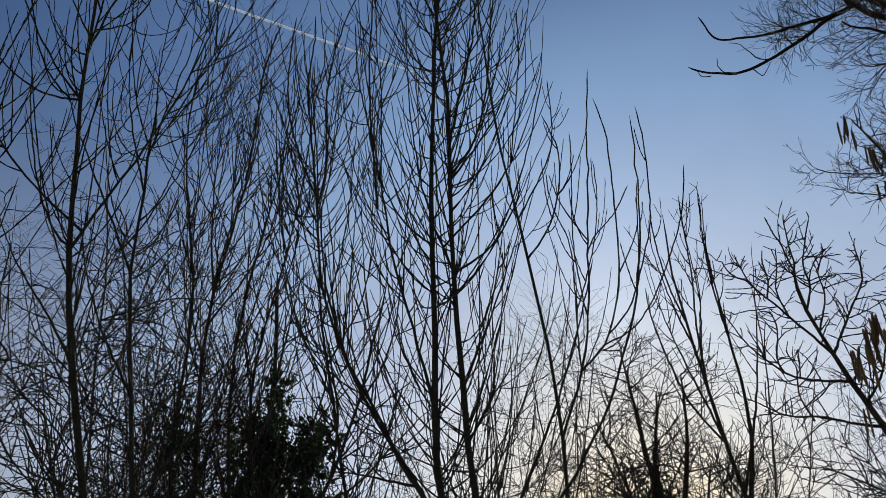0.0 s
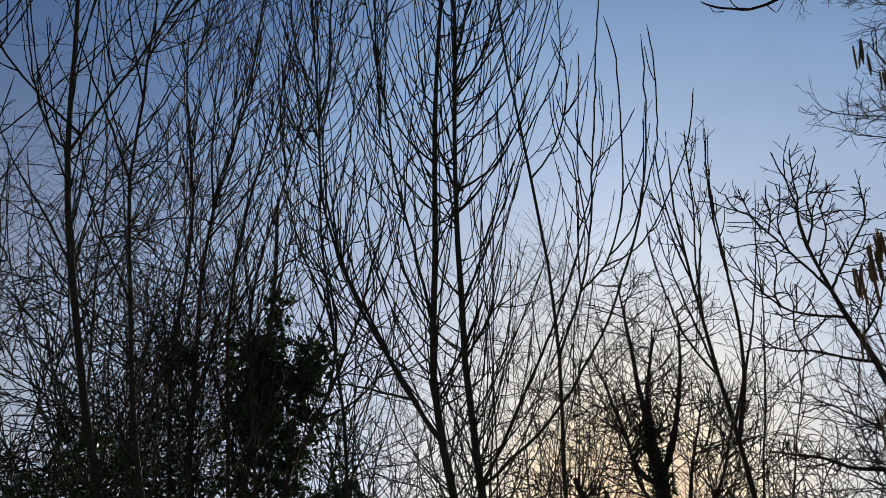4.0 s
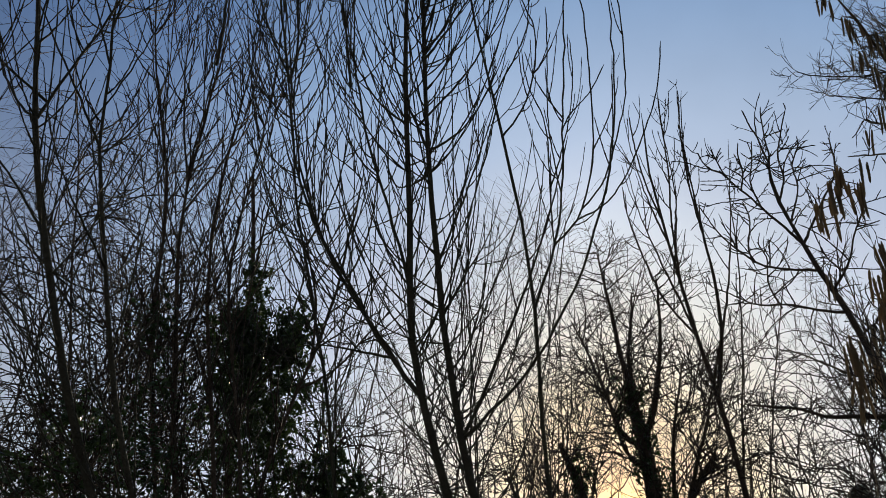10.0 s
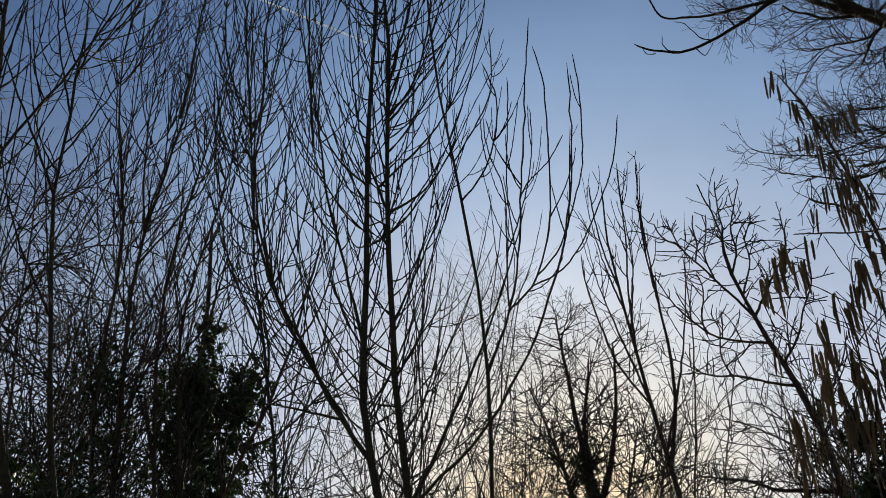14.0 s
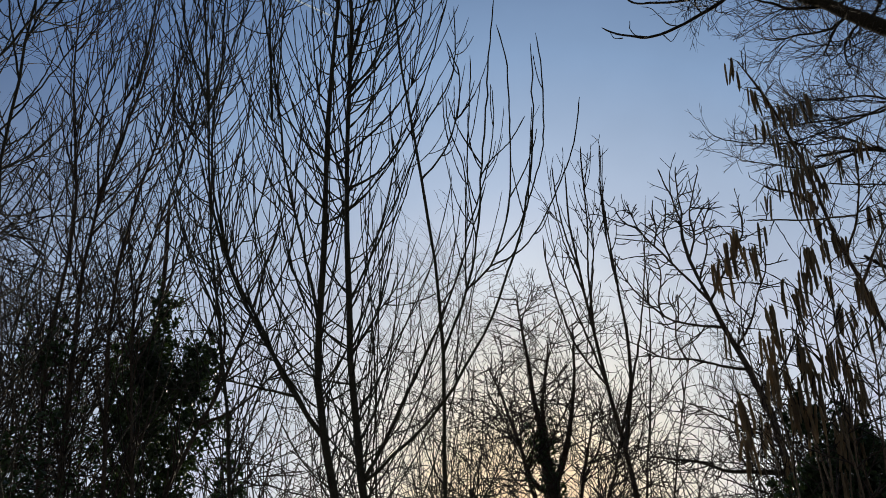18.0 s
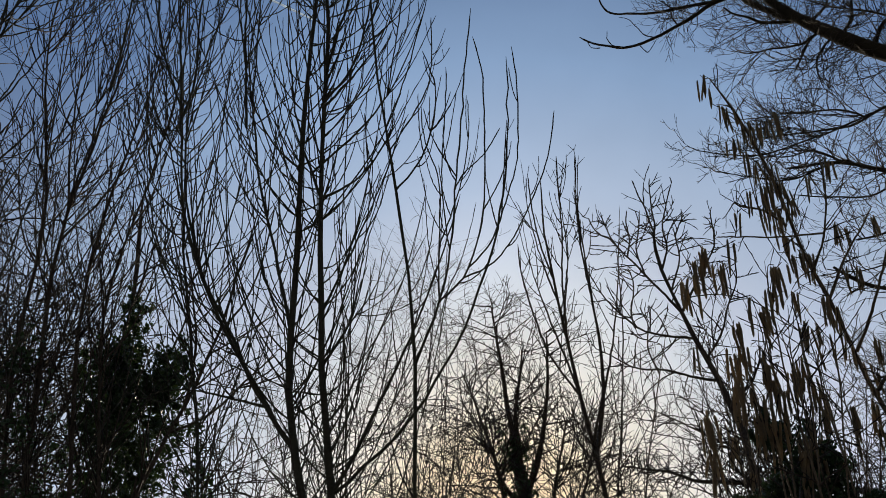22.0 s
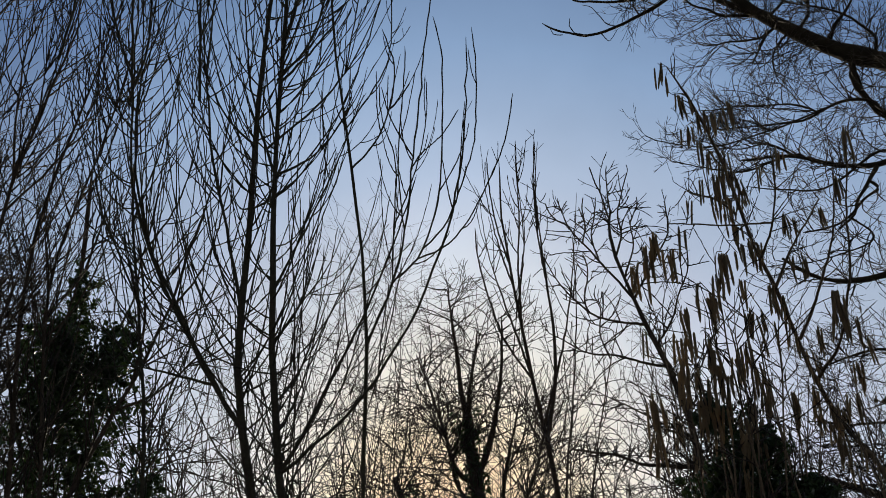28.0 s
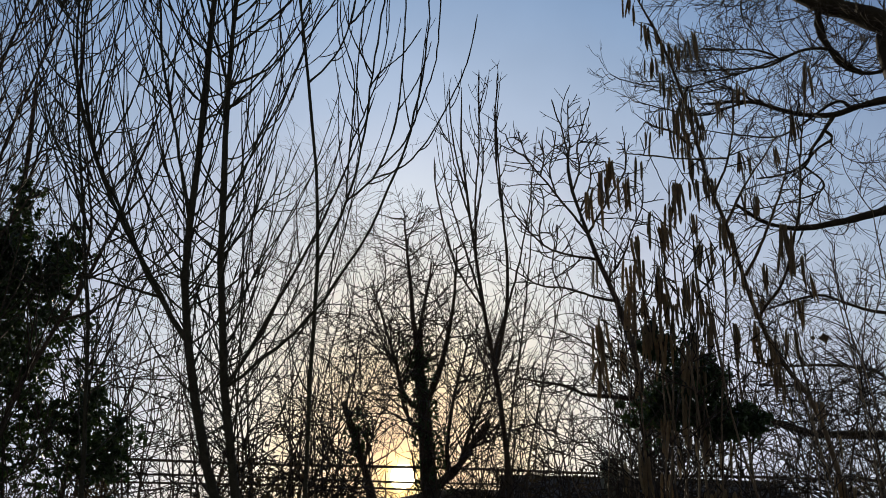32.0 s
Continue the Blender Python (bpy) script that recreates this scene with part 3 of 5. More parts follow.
ash_c = tree("ash_tree", (-0.18, 3.03, 0), "twin-stemmed bare ash with a fan of limbs", group="ash trees")
ash_c["mat"] = BARK
stem(ash_c, 0.0284, 0.0047, (-0.18, 3.03, -0.05), (-0.43, 2.98, 1.42), (-0.59, 2.94, 1.83), (-0.71, 2.92, 2.28), (-0.73, 2.91, 2.44), (-0.72, 2.91, 2.67), (-0.73, 2.91, 3.33), (-0.75, 2.91, 3.55), (-0.72, 2.91, 5.00), (-0.63, 2.93, 5.69))
stem(ash_c, 0.0268, 0.0039, (-0.16, 3.03, -0.05), (-0.43, 2.98, 1.58), (-0.50, 2.96, 1.79), (-0.59, 2.94, 2.39), (-0.64, 2.93, 3.13), (-0.66, 2.93, 3.19), (-0.65, 2.93, 3.97), (-0.83, 2.89, 5.84))
stem(ash_c, 0.0077, 0.0015, (-0.66, 2.93, 3.89), (-0.58, 2.94, 4.27), (-0.52, 2.96, 4.75), (-0.46, 2.97, 5.36), (-0.44, 2.97, 5.86))
stem(ash_c, 0.011, 0.0016, (-0.69, 2.92, 2.26), (-0.80, 2.90, 2.39), (-1.03, 2.85, 2.76), (-1.15, 2.82, 3.01), (-1.22, 2.81, 3.29), (-1.32, 2.79, 4.41))
stem(ash_c, 0.0088, 0.0016, (-0.73, 2.91, 2.31), (-1.08, 2.84, 2.88), (-1.18, 2.82, 3.18), (-1.23, 2.81, 3.49), (-1.23, 2.81, 3.72), (-1.15, 2.82, 4.10), (-1.09, 2.84, 4.49))
stem(ash_c, 0.0077, 0.0016, (-0.74, 2.91, 2.33), (-0.98, 2.86, 2.40), (-1.11, 2.83, 2.42), (-1.21, 2.81, 2.39))
stem(ash_c, 0.0082, 0.0016, (-0.72, 2.91, 2.59), (-0.94, 2.87, 3.46), (-0.97, 2.86, 3.75), (-0.97, 2.86, 4.14), (-1.03, 2.85, 4.63), (-1.04, 2.85, 4.99))
stem(ash_c, 0.0071, 0.0015, (-0.73, 2.91, 3.27), (-0.80, 2.90, 3.56), (-0.84, 2.89, 3.90), (-0.88, 2.88, 4.77))
stem(ash_c, 0.0066, 0.0015, (-0.65, 2.93, 3.37), (-0.42, 2.98, 3.69), (-0.32, 3.00, 3.93), (-0.22, 3.02, 4.32), (-0.19, 3.03, 4.70))
stem(ash_c, 0.0066, 0.0015, (-0.66, 2.93, 3.65), (-0.43, 2.98, 4.07), (-0.36, 2.99, 4.38), (-0.33, 3.00, 4.72))
stem(ash_c, 0.0066, 0.0015, (-0.65, 2.93, 3.19), (-0.51, 2.96, 3.31), (-0.40, 2.98, 3.51), (-0.31, 3.00, 3.77))
stem(ash_c, 0.0055, 0.0015, (-0.73, 2.91, 3.33), (-0.86, 2.88, 3.45), (-0.97, 2.86, 3.69), (-1.02, 2.85, 4.02), (-1.02, 2.85, 4.44))
stem(ash_c, 0.0055, 0.0015, (-0.62, 2.94, 2.79), (-0.51, 2.96, 3.03), (-0.43, 2.98, 3.25), (-0.35, 2.99, 3.50), (-0.29, 3.00, 3.84))
stem(ash_c, 0.0055, 0.0015, (-0.60, 2.94, 2.50), (-0.51, 2.96, 2.69), (-0.41, 2.98, 2.84), (-0.35, 2.99, 3.04))
stem(ash_c, 0.0064, 0.0029, (-1.18, 2.66, 3.50), (-1.20, 2.60, 3.78), (-1.22, 2.53, 4.06), (-1.18, 2.50, 4.29), (-1.17, 2.45, 4.37))
stem(ash_c, 0.0059, 0.0032, (-1.18, 2.66, 3.55), (-1.27, 2.65, 3.74), (-1.35, 2.64, 4.00), (-1.38, 2.65, 4.26), (-1.38, 2.68, 4.62))
stem(ash_c, 0.0058, 0.0034, (-1.15, 2.67, 3.50), (-1.15, 2.72, 3.75), (-1.21, 2.74, 4.10), (-1.21, 2.78, 4.42), (-1.18, 2.84, 4.73), (-1.14, 2.89, 4.93))
stem(ash_c, 0.0064, 0.0030, (-0.94, 2.75, 3.50), (-0.96, 2.70, 3.82), (-0.97, 2.64, 4.10), (-0.95, 2.59, 4.37), (-0.94, 2.54, 4.65))
stem(ash_c, 0.0054, 0.0033, (-0.92, 2.76, 3.79), (-1.01, 2.80, 4.03), (-1.10, 2.84, 4.32), (-1.15, 2.89, 4.72))
stem(ash_c, 0.0059, 0.0030, (-0.65, 2.83, 3.65), (-0.51, 2.81, 3.81), (-0.45, 2.77, 4.08), (-0.42, 2.73, 4.38), (-0.37, 2.68, 4.70))
stem(ash_c, 0.0054, 0.0030, (-0.41, 2.88, 3.80), (-0.34, 2.85, 4.05), (-0.30, 2.83, 4.32), (-0.30, 2.79, 4.53))
ash_growth(ash_c, 1.02, 27, 13, 7)
stem(ash_c, 0.0089, 0.0028, (-0.56, 2.89, 2.09), (-0.48, 2.91, 2.20), (-0.37, 2.93, 2.42), (-0.29, 2.95, 2.57), (-0.25, 2.96, 2.68), (-0.15, 2.98, 2.95), (-0.06, 2.99, 3.28))
stem(ash_c, 0.0072, 0.0028, (-0.47, 2.91, 2.00), (-0.44, 2.89, 2.03), (-0.35, 2.88, 2.12), (-0.25, 2.87, 2.22), (-0.18, 2.85, 2.31), (-0.13, 2.83, 2.41), (-0.05, 2.81, 2.55), (0.00, 2.79, 2.68), (0.07, 2.76, 2.88), (0.12, 2.74, 3.09), (0.15, 2.71, 3.46), (0.15, 2.69, 3.76))
stem(ash_c, 0.0062, 0.0027, (-0.64, 2.87, 3.16), (-0.54, 2.85, 3.27), (-0.42, 2.82, 3.40), (-0.35, 2.79, 3.53), (-0.28, 2.75, 3.70), (-0.24, 2.72, 3.84), (-0.19, 2.67, 4.02))
twigs({**ash_c, "lines": ash_c["lines"][-3:], "radii": ash_c["radii"][-3:]}, RED_TWIG, dict(per=2.6, first=0.1, last=0.8, angle=40, length=0.42, up=0.12, jitter=0.015, steps=12, radius=0.0028, tip=0.0017, taper=0.6, curl=0.012))

pole_d = tree("ash_pole", (-0.19, 2.89, 0), "slim bare ash pole with long whips")
pole_d["mat"] = BARK
stem(pole_d, 0.013, 0.0045, (-0.19, 2.89, -0.05), (-0.20, 2.89, 1.43), (-0.24, 2.89, 2.39), (-0.21, 2.89, 2.58), (-0.42, 2.88, 3.82), (-0.48, 2.87, 4.32), (-0.50, 2.87, 4.80))
stem(pole_d, 0.0057, 0.0032, (-0.29, 2.94, 2.56), (-0.24, 2.94, 2.65), (-0.18, 2.94, 2.78), (-0.12, 2.94, 3.00), (-0.09, 2.94, 3.26), (-0.05, 2.94, 3.62), (-0.03, 2.94, 3.92), (-0.00, 2.94, 4.24))
stem(pole_d, 0.0059, 0.0030, (-0.19, 2.95, 2.77), (-0.07, 2.93, 2.85), (0.01, 2.91, 3.06), (0.04, 2.89, 3.22), (0.05, 2.86, 3.51), (0.05, 2.84, 3.78), (0.03, 2.81, 3.90), (0.01, 2.79, 3.95))
stem(pole_d, 0.0048, 0.0025, (0.05, 2.96, 2.88), (0.12, 2.90, 2.97), (0.15, 2.84, 3.14), (0.19, 2.77, 3.29), (0.19, 2.71, 3.46), (0.19, 2.65, 3.61), (0.17, 2.59, 3.73))
stem(pole_d, 0.0047, 0.0026, (0.01, 2.96, 2.78), (0.11, 2.95, 2.87), (0.18, 2.94, 3.02), (0.24, 2.92, 3.19), (0.30, 2.91, 3.34), (0.33, 2.89, 3.46), (0.35, 2.88, 3.61))
stem(pole_d, 0.0049, 0.0029, (-0.31, 2.93, 3.18), (-0.28, 2.96, 3.27), (-0.22, 2.99, 3.42), (-0.17, 3.01, 3.67), (-0.17, 3.04, 3.90), (-0.21, 3.05, 4.01), (-0.24, 3.07, 4.11))
stem(pole_d, 0.0042, 0.0025, (-0.13, 2.95, 2.98), (-0.14, 2.88, 3.31), (-0.12, 2.82, 3.48), (-0.10, 2.75, 3.63), (-0.10, 2.68, 3.71))
stem(pole_d, 0.0041, 0.0027, (-0.18, 2.95, 2.81), (-0.14, 2.96, 3.32), (-0.16, 2.96, 3.41), (-0.22, 2.97, 3.52), (-0.23, 2.97, 3.72))
stem(pole_d, 0.0044, 0.0027, (-0.09, 2.95, 3.25), (-0.06, 3.00, 3.37), (0.05, 3.05, 3.51), (0.12, 3.09, 3.67))
stem(pole_d, 0.0039, 0.0027, (-0.36, 2.92, 3.47), (-0.27, 2.97, 3.67), (-0.20, 3.01, 3.85), (-0.19, 3.04, 4.04), (-0.20, 3.08, 4.32))
stem(pole_d, 0.0040, 0.0023, (-0.10, 2.95, 3.35), (-0.14, 2.93, 3.44), (-0.18, 2.90, 3.52), (-0.21, 2.87, 3.64))
stem(pole_d, 0.0043, 0.0023, (-0.13, 2.95, 3.00), (-0.08, 2.93, 3.17), (-0.03, 2.90, 3.37), (-0.01, 2.87, 3.57), (-0.02, 2.84, 3.66))
stem(pole_d, 0.0044, 0.0023, (0.03, 2.96, 3.14), (0.09, 2.94, 3.26), (0.14, 2.91, 3.37), (0.14, 2.89, 3.49))
twigs(pole_d, RED_TWIG, dict(per=3.0, first=0.06, last=0.8, angle=42, length=0.46, up=0.12, jitter=0.015, steps=12, radius=0.0028, tip=0.0017, taper=0.6, curl=0.012),
      dict(per=1.2, first=0.12, last=0.85, angle=38, length=0.14, up=0.06, jitter=0.03, steps=6, radius=0.0022, tip=0.0014))

pole_r = tree("birch_pole", (1.17, 7.22, 0), "forked bare pole tree before the bank")
pole_r["mat"] = DARK_BARK
stem(pole_r, 0.0439, 0.0065, (1.17, 7.22, -0.05), (1.07, 7.23, 1.74), (0.92, 7.24, 2.94), (0.81, 7.26, 3.40), (0.55, 7.28, 5.15), (0.56, 7.28, 5.80))
stem(pole_r, 0.0236, 0.0035, (0.91, 7.24, 2.91), (1.03, 7.23, 3.39), (1.03, 7.23, 3.86), (0.90, 7.25, 5.39), (0.97, 7.24, 5.98))
stem(pole_r, 0.0165, 0.0024, (0.81, 7.26, 3.47), (0.40, 7.30, 4.76), (0.35, 7.30, 5.36))
stem(pole_r, 0.0142, 0.0024, (0.66, 7.27, 4.38), (0.52, 7.29, 4.84), (0.42, 7.30, 5.35), (0.37, 7.30, 5.99))
stem(pole_r, 0.0142, 0.0024, (0.70, 7.27, 4.15), (0.80, 7.26, 4.89), (0.74, 7.26, 5.46), (0.74, 7.26, 5.99))
stem(pole_r, 0.0165, 0.0024, (0.90, 7.25, 2.97), (1.19, 7.22, 4.05), (1.33, 7.20, 5.36))
stem(pole_r, 0.0207, 0.0039, (0.84, 7.25, -0.05), (1.04, 7.23, 2.41), (1.24, 7.21, 3.83), (1.27, 7.21, 4.51), (1.25, 7.21, 4.99))
stem(pole_r, 0.0181, 0.0039, (0.98, 7.24, -0.05), (1.23, 7.21, 2.41), (1.63, 7.17, 4.03))
stem(pole_r, 0.0142, 0.0060, (0.73, 7.26, 3.99), (0.70, 7.19, 4.60), (0.74, 7.11, 5.04), (0.71, 7.04, 5.44), (0.71, 6.96, 5.82))
stem(pole_r, 0.0139, 0.0062, (0.77, 7.26, 3.42), (0.54, 7.35, 3.83), (0.42, 7.43, 4.34), (0.33, 7.51, 4.73), (0.31, 7.59, 5.15))
stem(pole_r, 0.0117, 0.0060, (0.62, 7.27, 4.67), (0.51, 7.18, 4.95), (0.44, 7.08, 5.34), (0.42, 6.98, 5.61))
stem(pole_r, 0.0115, 0.0065, (0.99, 7.24, 4.32), (0.92, 7.31, 4.95), (0.92, 7.38, 5.62), (0.95, 7.44, 6.10))
twigs(pole_r, TWIG, dict(per=4.4, first=0.12, last=0.85, angle=42, length=0.7, up=0.09, jitter=0.025, steps=12, radius=0.0056, tip=0.0031, taper=0.45, curl=0.03),
      dict(per=3.2, first=0.12, last=0.95, angle=46, length=0.3, up=0.05, jitter=0.05, steps=7, radius=0.0046, tip=0.0028, curl=0.04))

cherry_e = tree("cherry_tree", (1.95, 5.47, 0), "low bare cherry tree with knobbly twigs")
cherry_e["mat"] = DARK_BARK
cherry_e["crook"] = 0.04
stem(cherry_e, 0.0669, 0.0092, (1.95, 5.47, -0.05), (1.70, 5.37, 2.21), (1.65, 5.38, 2.50), (1.57, 5.41, 2.85), (1.49, 5.43, 3.15), (1.42, 5.45, 3.38), (1.38, 5.46, 3.59), (1.32, 5.47, 3.77), (1.27, 5.48, 3.96), (1.26, 5.48, 4.14), (1.26, 5.48, 4.28))
stem(cherry_e, 0.0078, 0.0047, (1.26, 5.48, 4.26), (1.21, 5.49, 4.48), (1.15, 5.51, 4.71))
stem(cherry_e, 0.0106, 0.0044, (1.35, 5.46, 3.66), (1.19, 5.44, 3.85), (1.03, 5.40, 4.02), (0.93, 5.36, 4.13), (0.87, 5.31, 4.25), (0.85, 5.25, 4.31))
stem(cherry_e, 0.0077, 0.0049, (1.26, 5.48, 4.12), (1.29, 5.55, 4.36), (1.29, 5.61, 4.59), (1.32, 5.67, 4.81))
stem(cherry_e, 0.0090, 0.0045, (1.27, 5.48, 3.96), (1.33, 5.39, 4.10), (1.30, 5.32, 4.25), (1.33, 5.24, 4.40), (1.36, 5.15, 4.48))
stem(cherry_e, 0.0076, 0.0049, (1.30, 5.47, 3.84), (1.44, 5.58, 4.04), (1.46, 5.71, 4.29), (1.58, 5.82, 4.54))
stem(cherry_e, 0.0105, 0.0050, (1.39, 5.45, 3.55), (1.52, 5.55, 3.80), (1.67, 5.64, 4.02), (1.76, 5.74, 4.26), (1.81, 5.86, 4.59))
stem(cherry_e, 0.0104, 0.0042, (1.43, 5.44, 3.34), (1.23, 5.41, 3.39), (1.03, 5.36, 3.46), (0.87, 5.31, 3.59), (0.77, 5.24, 3.73), (0.71, 5.17, 3.83))
stem(cherry_e, 0.0118, 0.0047, (1.52, 5.42, 3.03), (1.39, 5.54, 3.12), (1.22, 5.65, 3.21), (1.08, 5.76, 3.28), (0.93, 5.87, 3.42), (0.82, 5.96, 3.50))
stem(cherry_e, 0.0102, 0.0039, (1.61, 5.40, 2.67), (1.41, 5.28, 2.71), (1.20, 5.15, 2.75), (1.07, 5.01, 2.78))
stem(cherry_e, 0.0189, 0.0070, (1.67, 5.38, 2.40), (1.55, 5.54, 2.43), (1.40, 5.70, 2.46), (1.28, 5.85, 2.53), (1.15, 5.99, 2.60), (0.96, 6.14, 2.65))
stem(cherry_e, 0.0104, 0.0041, (1.46, 5.44, 3.21), (1.57, 5.28, 3.36), (1.61, 5.14, 3.48), (1.66, 4.99, 3.63), (1.63, 4.87, 3.78))
stem(cherry_e, 0.0077, 0.0046, (1.06, 5.52, 4.07), (1.08, 5.48, 4.19), (1.06, 5.45, 4.32), (1.07, 5.42, 4.40))
stem(cherry_e, 0.0076, 0.0047, (1.17, 5.50, 3.92), (1.13, 5.54, 4.12), (1.17, 5.57, 4.33), (1.20, 5.60, 4.49))
stem(cherry_e, 0.0075, 0.0045, (1.06, 5.52, 3.51), (1.03, 5.53, 3.66), (1.10, 5.51, 3.84), (1.05, 5.52, 3.98))
stem(cherry_e, 0.0073, 0.0047, (1.19, 5.50, 3.17), (1.14, 5.61, 3.39), (1.20, 5.70, 3.59), (1.16, 5.81, 3.77))
stem(cherry_e, 0.0078, 0.0043, (0.96, 5.54, 4.22), (0.81, 5.36, 4.20), (0.75, 5.16, 4.22))
stem(cherry_e, 0.0085, 0.0047, (1.56, 5.41, 2.83), (1.76, 5.49, 3.02), (1.94, 5.58, 3.29), (2.04, 5.68, 3.54))
twigs(cherry_e, TWIG, dict(per=15, first=0.1, last=1.0, angle=60, length=0.5, up=0.03, jitter=0.05, steps=10, radius=0.0047, tip=0.0031, curl=0.1, taper=0.85),
      dict(per=9, first=0.12, last=1.0, angle=56, length=0.26, up=0.03, jitter=0.08, steps=7, radius=0.0039, tip=0.003, curl=0.1),
      dict(per=5.5, first=0.2, last=1.0, angle=50, length=0.08, up=0.04, jitter=0.08, steps=3, radius=0.0036, tip=0.0029))

ash_m = tree("ash_tree", (-1.20, 3.72, 0), "slight bare ash sapling with upright whips", group="ash trees")
ash_m["mat"] = BARK
stem(ash_m, 0.0184, 0.0028, (-1.20, 3.72, -0.05), (-1.26, 3.70, 1.83), (-1.37, 3.65, 2.67), (-1.48, 3.61, 3.15), (-1.55, 3.58, 3.60), (-1.57, 3.57, 4.20), (-1.70, 3.52, 5.24))
stem(ash_m, 0.007, 0.0017, (-1.50, 3.60, 3.34), (-1.42, 3.63, 3.81), (-1.40, 3.64, 4.26), (-1.39, 3.64, 5.24))
stem(ash_m, 0.0064, 0.0017, (-1.54, 3.59, 3.59), (-1.66, 3.53, 4.01), (-1.73, 3.51, 4.46), (-1.73, 3.51, 5.05))
stem(ash_m, 0.0064, 0.0017, (-1.56, 3.58, 3.90), (-1.51, 3.60, 4.33), (-1.50, 3.60, 4.82), (-1.46, 3.62, 5.23))
stem(ash_m, 0.0064, 0.0017, (-1.48, 3.61, 3.19), (-1.32, 3.67, 3.48), (-1.26, 3.70, 3.90), (-1.26, 3.70, 4.43))
stem(ash_m, 0.0064, 0.0017, (-1.44, 3.62, 2.98), (-1.65, 3.54, 3.39), (-1.74, 3.51, 3.82), (-1.80, 3.48, 4.29))
stem(ash_m, 0.0077, 0.0038, (-1.90, 3.31, 4.13), (-1.87, 3.30, 4.47), (-1.86, 3.27, 4.78), (-1.81, 3.27, 5.12), (-1.77, 3.27, 5.20))
ash_growth(ash_m, 1.15, 8, 6, 5)

hazel = tree("hazel_tree", (1.20, 2.30, 0), "hazel bush hung with yellow-brown catkins")
hazel["mat"] = HAZEL_BARK
hazel["crook"] = 0.03
stem(hazel, 0.0223, 0.0051, (2.32, 3.48, -0.05), (1.82, 3.28, 2.20), (1.75, 3.26, 2.22), (1.66, 3.24, 2.28), (1.61, 3.21, 2.38), (1.54, 3.18, 2.49), (1.49, 3.14, 2.60), (1.44, 3.11, 2.73), (1.38, 3.08, 2.84), (1.34, 3.04, 2.90), (1.30, 3.00, 2.99), (1.25, 2.96, 3.07), (1.23, 2.91, 3.17), (1.19, 2.87, 3.23), (1.14, 2.83, 3.31), (1.11, 2.79, 3.39), (1.06, 2.75, 3.47), (1.00, 2.71, 3.53), (0.95, 2.67, 3.59))
stem(hazel, 0.0058, 0.0022, (1.20, 2.69, 2.76), (1.22, 2.57, 2.84), (1.21, 2.47, 2.94), (1.17, 2.38, 3.04))
stem(hazel, 0.0059, 0.0022, (1.15, 2.71, 2.95), (1.07, 2.67, 3.00), (0.98, 2.63, 2.99), (0.93, 2.57, 2.98))
stem(hazel, 0.0057, 0.0020, (1.12, 2.61, 2.88), (1.00, 2.55, 2.83), (0.88, 2.48, 2.81), (0.80, 2.40, 2.77))
stem(hazel, 0.0076, 0.0025, (1.44, 3.02, 2.56), (1.50, 2.91, 2.71), (1.53, 2.81, 2.88), (1.54, 2.72, 3.07), (1.51, 2.65, 3.11))
stem(hazel, 0.0078, 0.0022, (1.52, 3.09, 2.43), (1.53, 2.87, 2.52), (1.50, 2.66, 2.66), (1.43, 2.47, 2.83), (1.38, 2.27, 3.06))
stem(hazel, 0.0076, 0.0027, (1.35, 2.95, 2.75), (1.44, 2.95, 2.91), (1.52, 2.94, 3.04), (1.59, 2.95, 3.14))
stem(hazel, 0.0097, 0.0017, (0.94, 2.04, -0.05), (0.86, 2.08, 1.87), (0.83, 2.09, 2.22), (0.83, 2.09, 2.55))
stem(hazel, 0.0086, 0.0017, (0.96, 2.03, -0.05), (0.80, 2.11, 1.88), (0.74, 2.13, 2.23), (0.73, 2.14, 2.40))
stem(hazel, 0.0097, 0.0017, (1.26, 1.90, -0.05), (0.98, 2.02, 1.69), (0.93, 2.05, 1.85), (0.91, 2.06, 2.08), (0.91, 2.06, 2.28))
stem(hazel, 0.0076, 0.0017, (0.83, 2.09, -0.05), (0.80, 2.11, 2.15), (0.81, 2.10, 2.31), (0.80, 2.11, 2.42))
stem(hazel, 0.0076, 0.0017, (0.83, 2.09, -0.05), (0.91, 2.06, 1.80), (0.93, 2.05, 2.17), (0.96, 2.04, 2.35))
stem(hazel, 0.007, 0.0017, (0.69, 2.16, -0.05), (0.85, 2.08, 1.80), (0.89, 2.07, 2.00), (0.88, 2.07, 2.40))
stem(hazel, 0.0065, 0.0017, (0.75, 2.13, -0.05), (0.74, 2.13, 1.81), (0.73, 2.14, 2.29))
stem(hazel, 0.0065, 0.0017, (0.76, 2.12, -0.05), (0.79, 2.11, 2.38))
stem(hazel, 0.0065, 0.0017, (0.78, 2.11, -0.05), (0.84, 2.09, 2.21), (0.86, 2.08, 2.37))
shoots = np.random.default_rng(44)
for k in range(22):
    x, y = shoots.uniform(0.85, 1.75), shoots.uniform(2.2, 3.1)
    lean = shoots.normal(0, 0.12, 2)
    stem(hazel, 0.0062, 0.0017, (x, y, -0.05), (x - 0.02 + lean[0] * 0.4, y + lean[1] * 0.4, 1.3), (x - 0.06 + lean[0], y + lean[1], shoots.uniform(2.1, 2.7)))
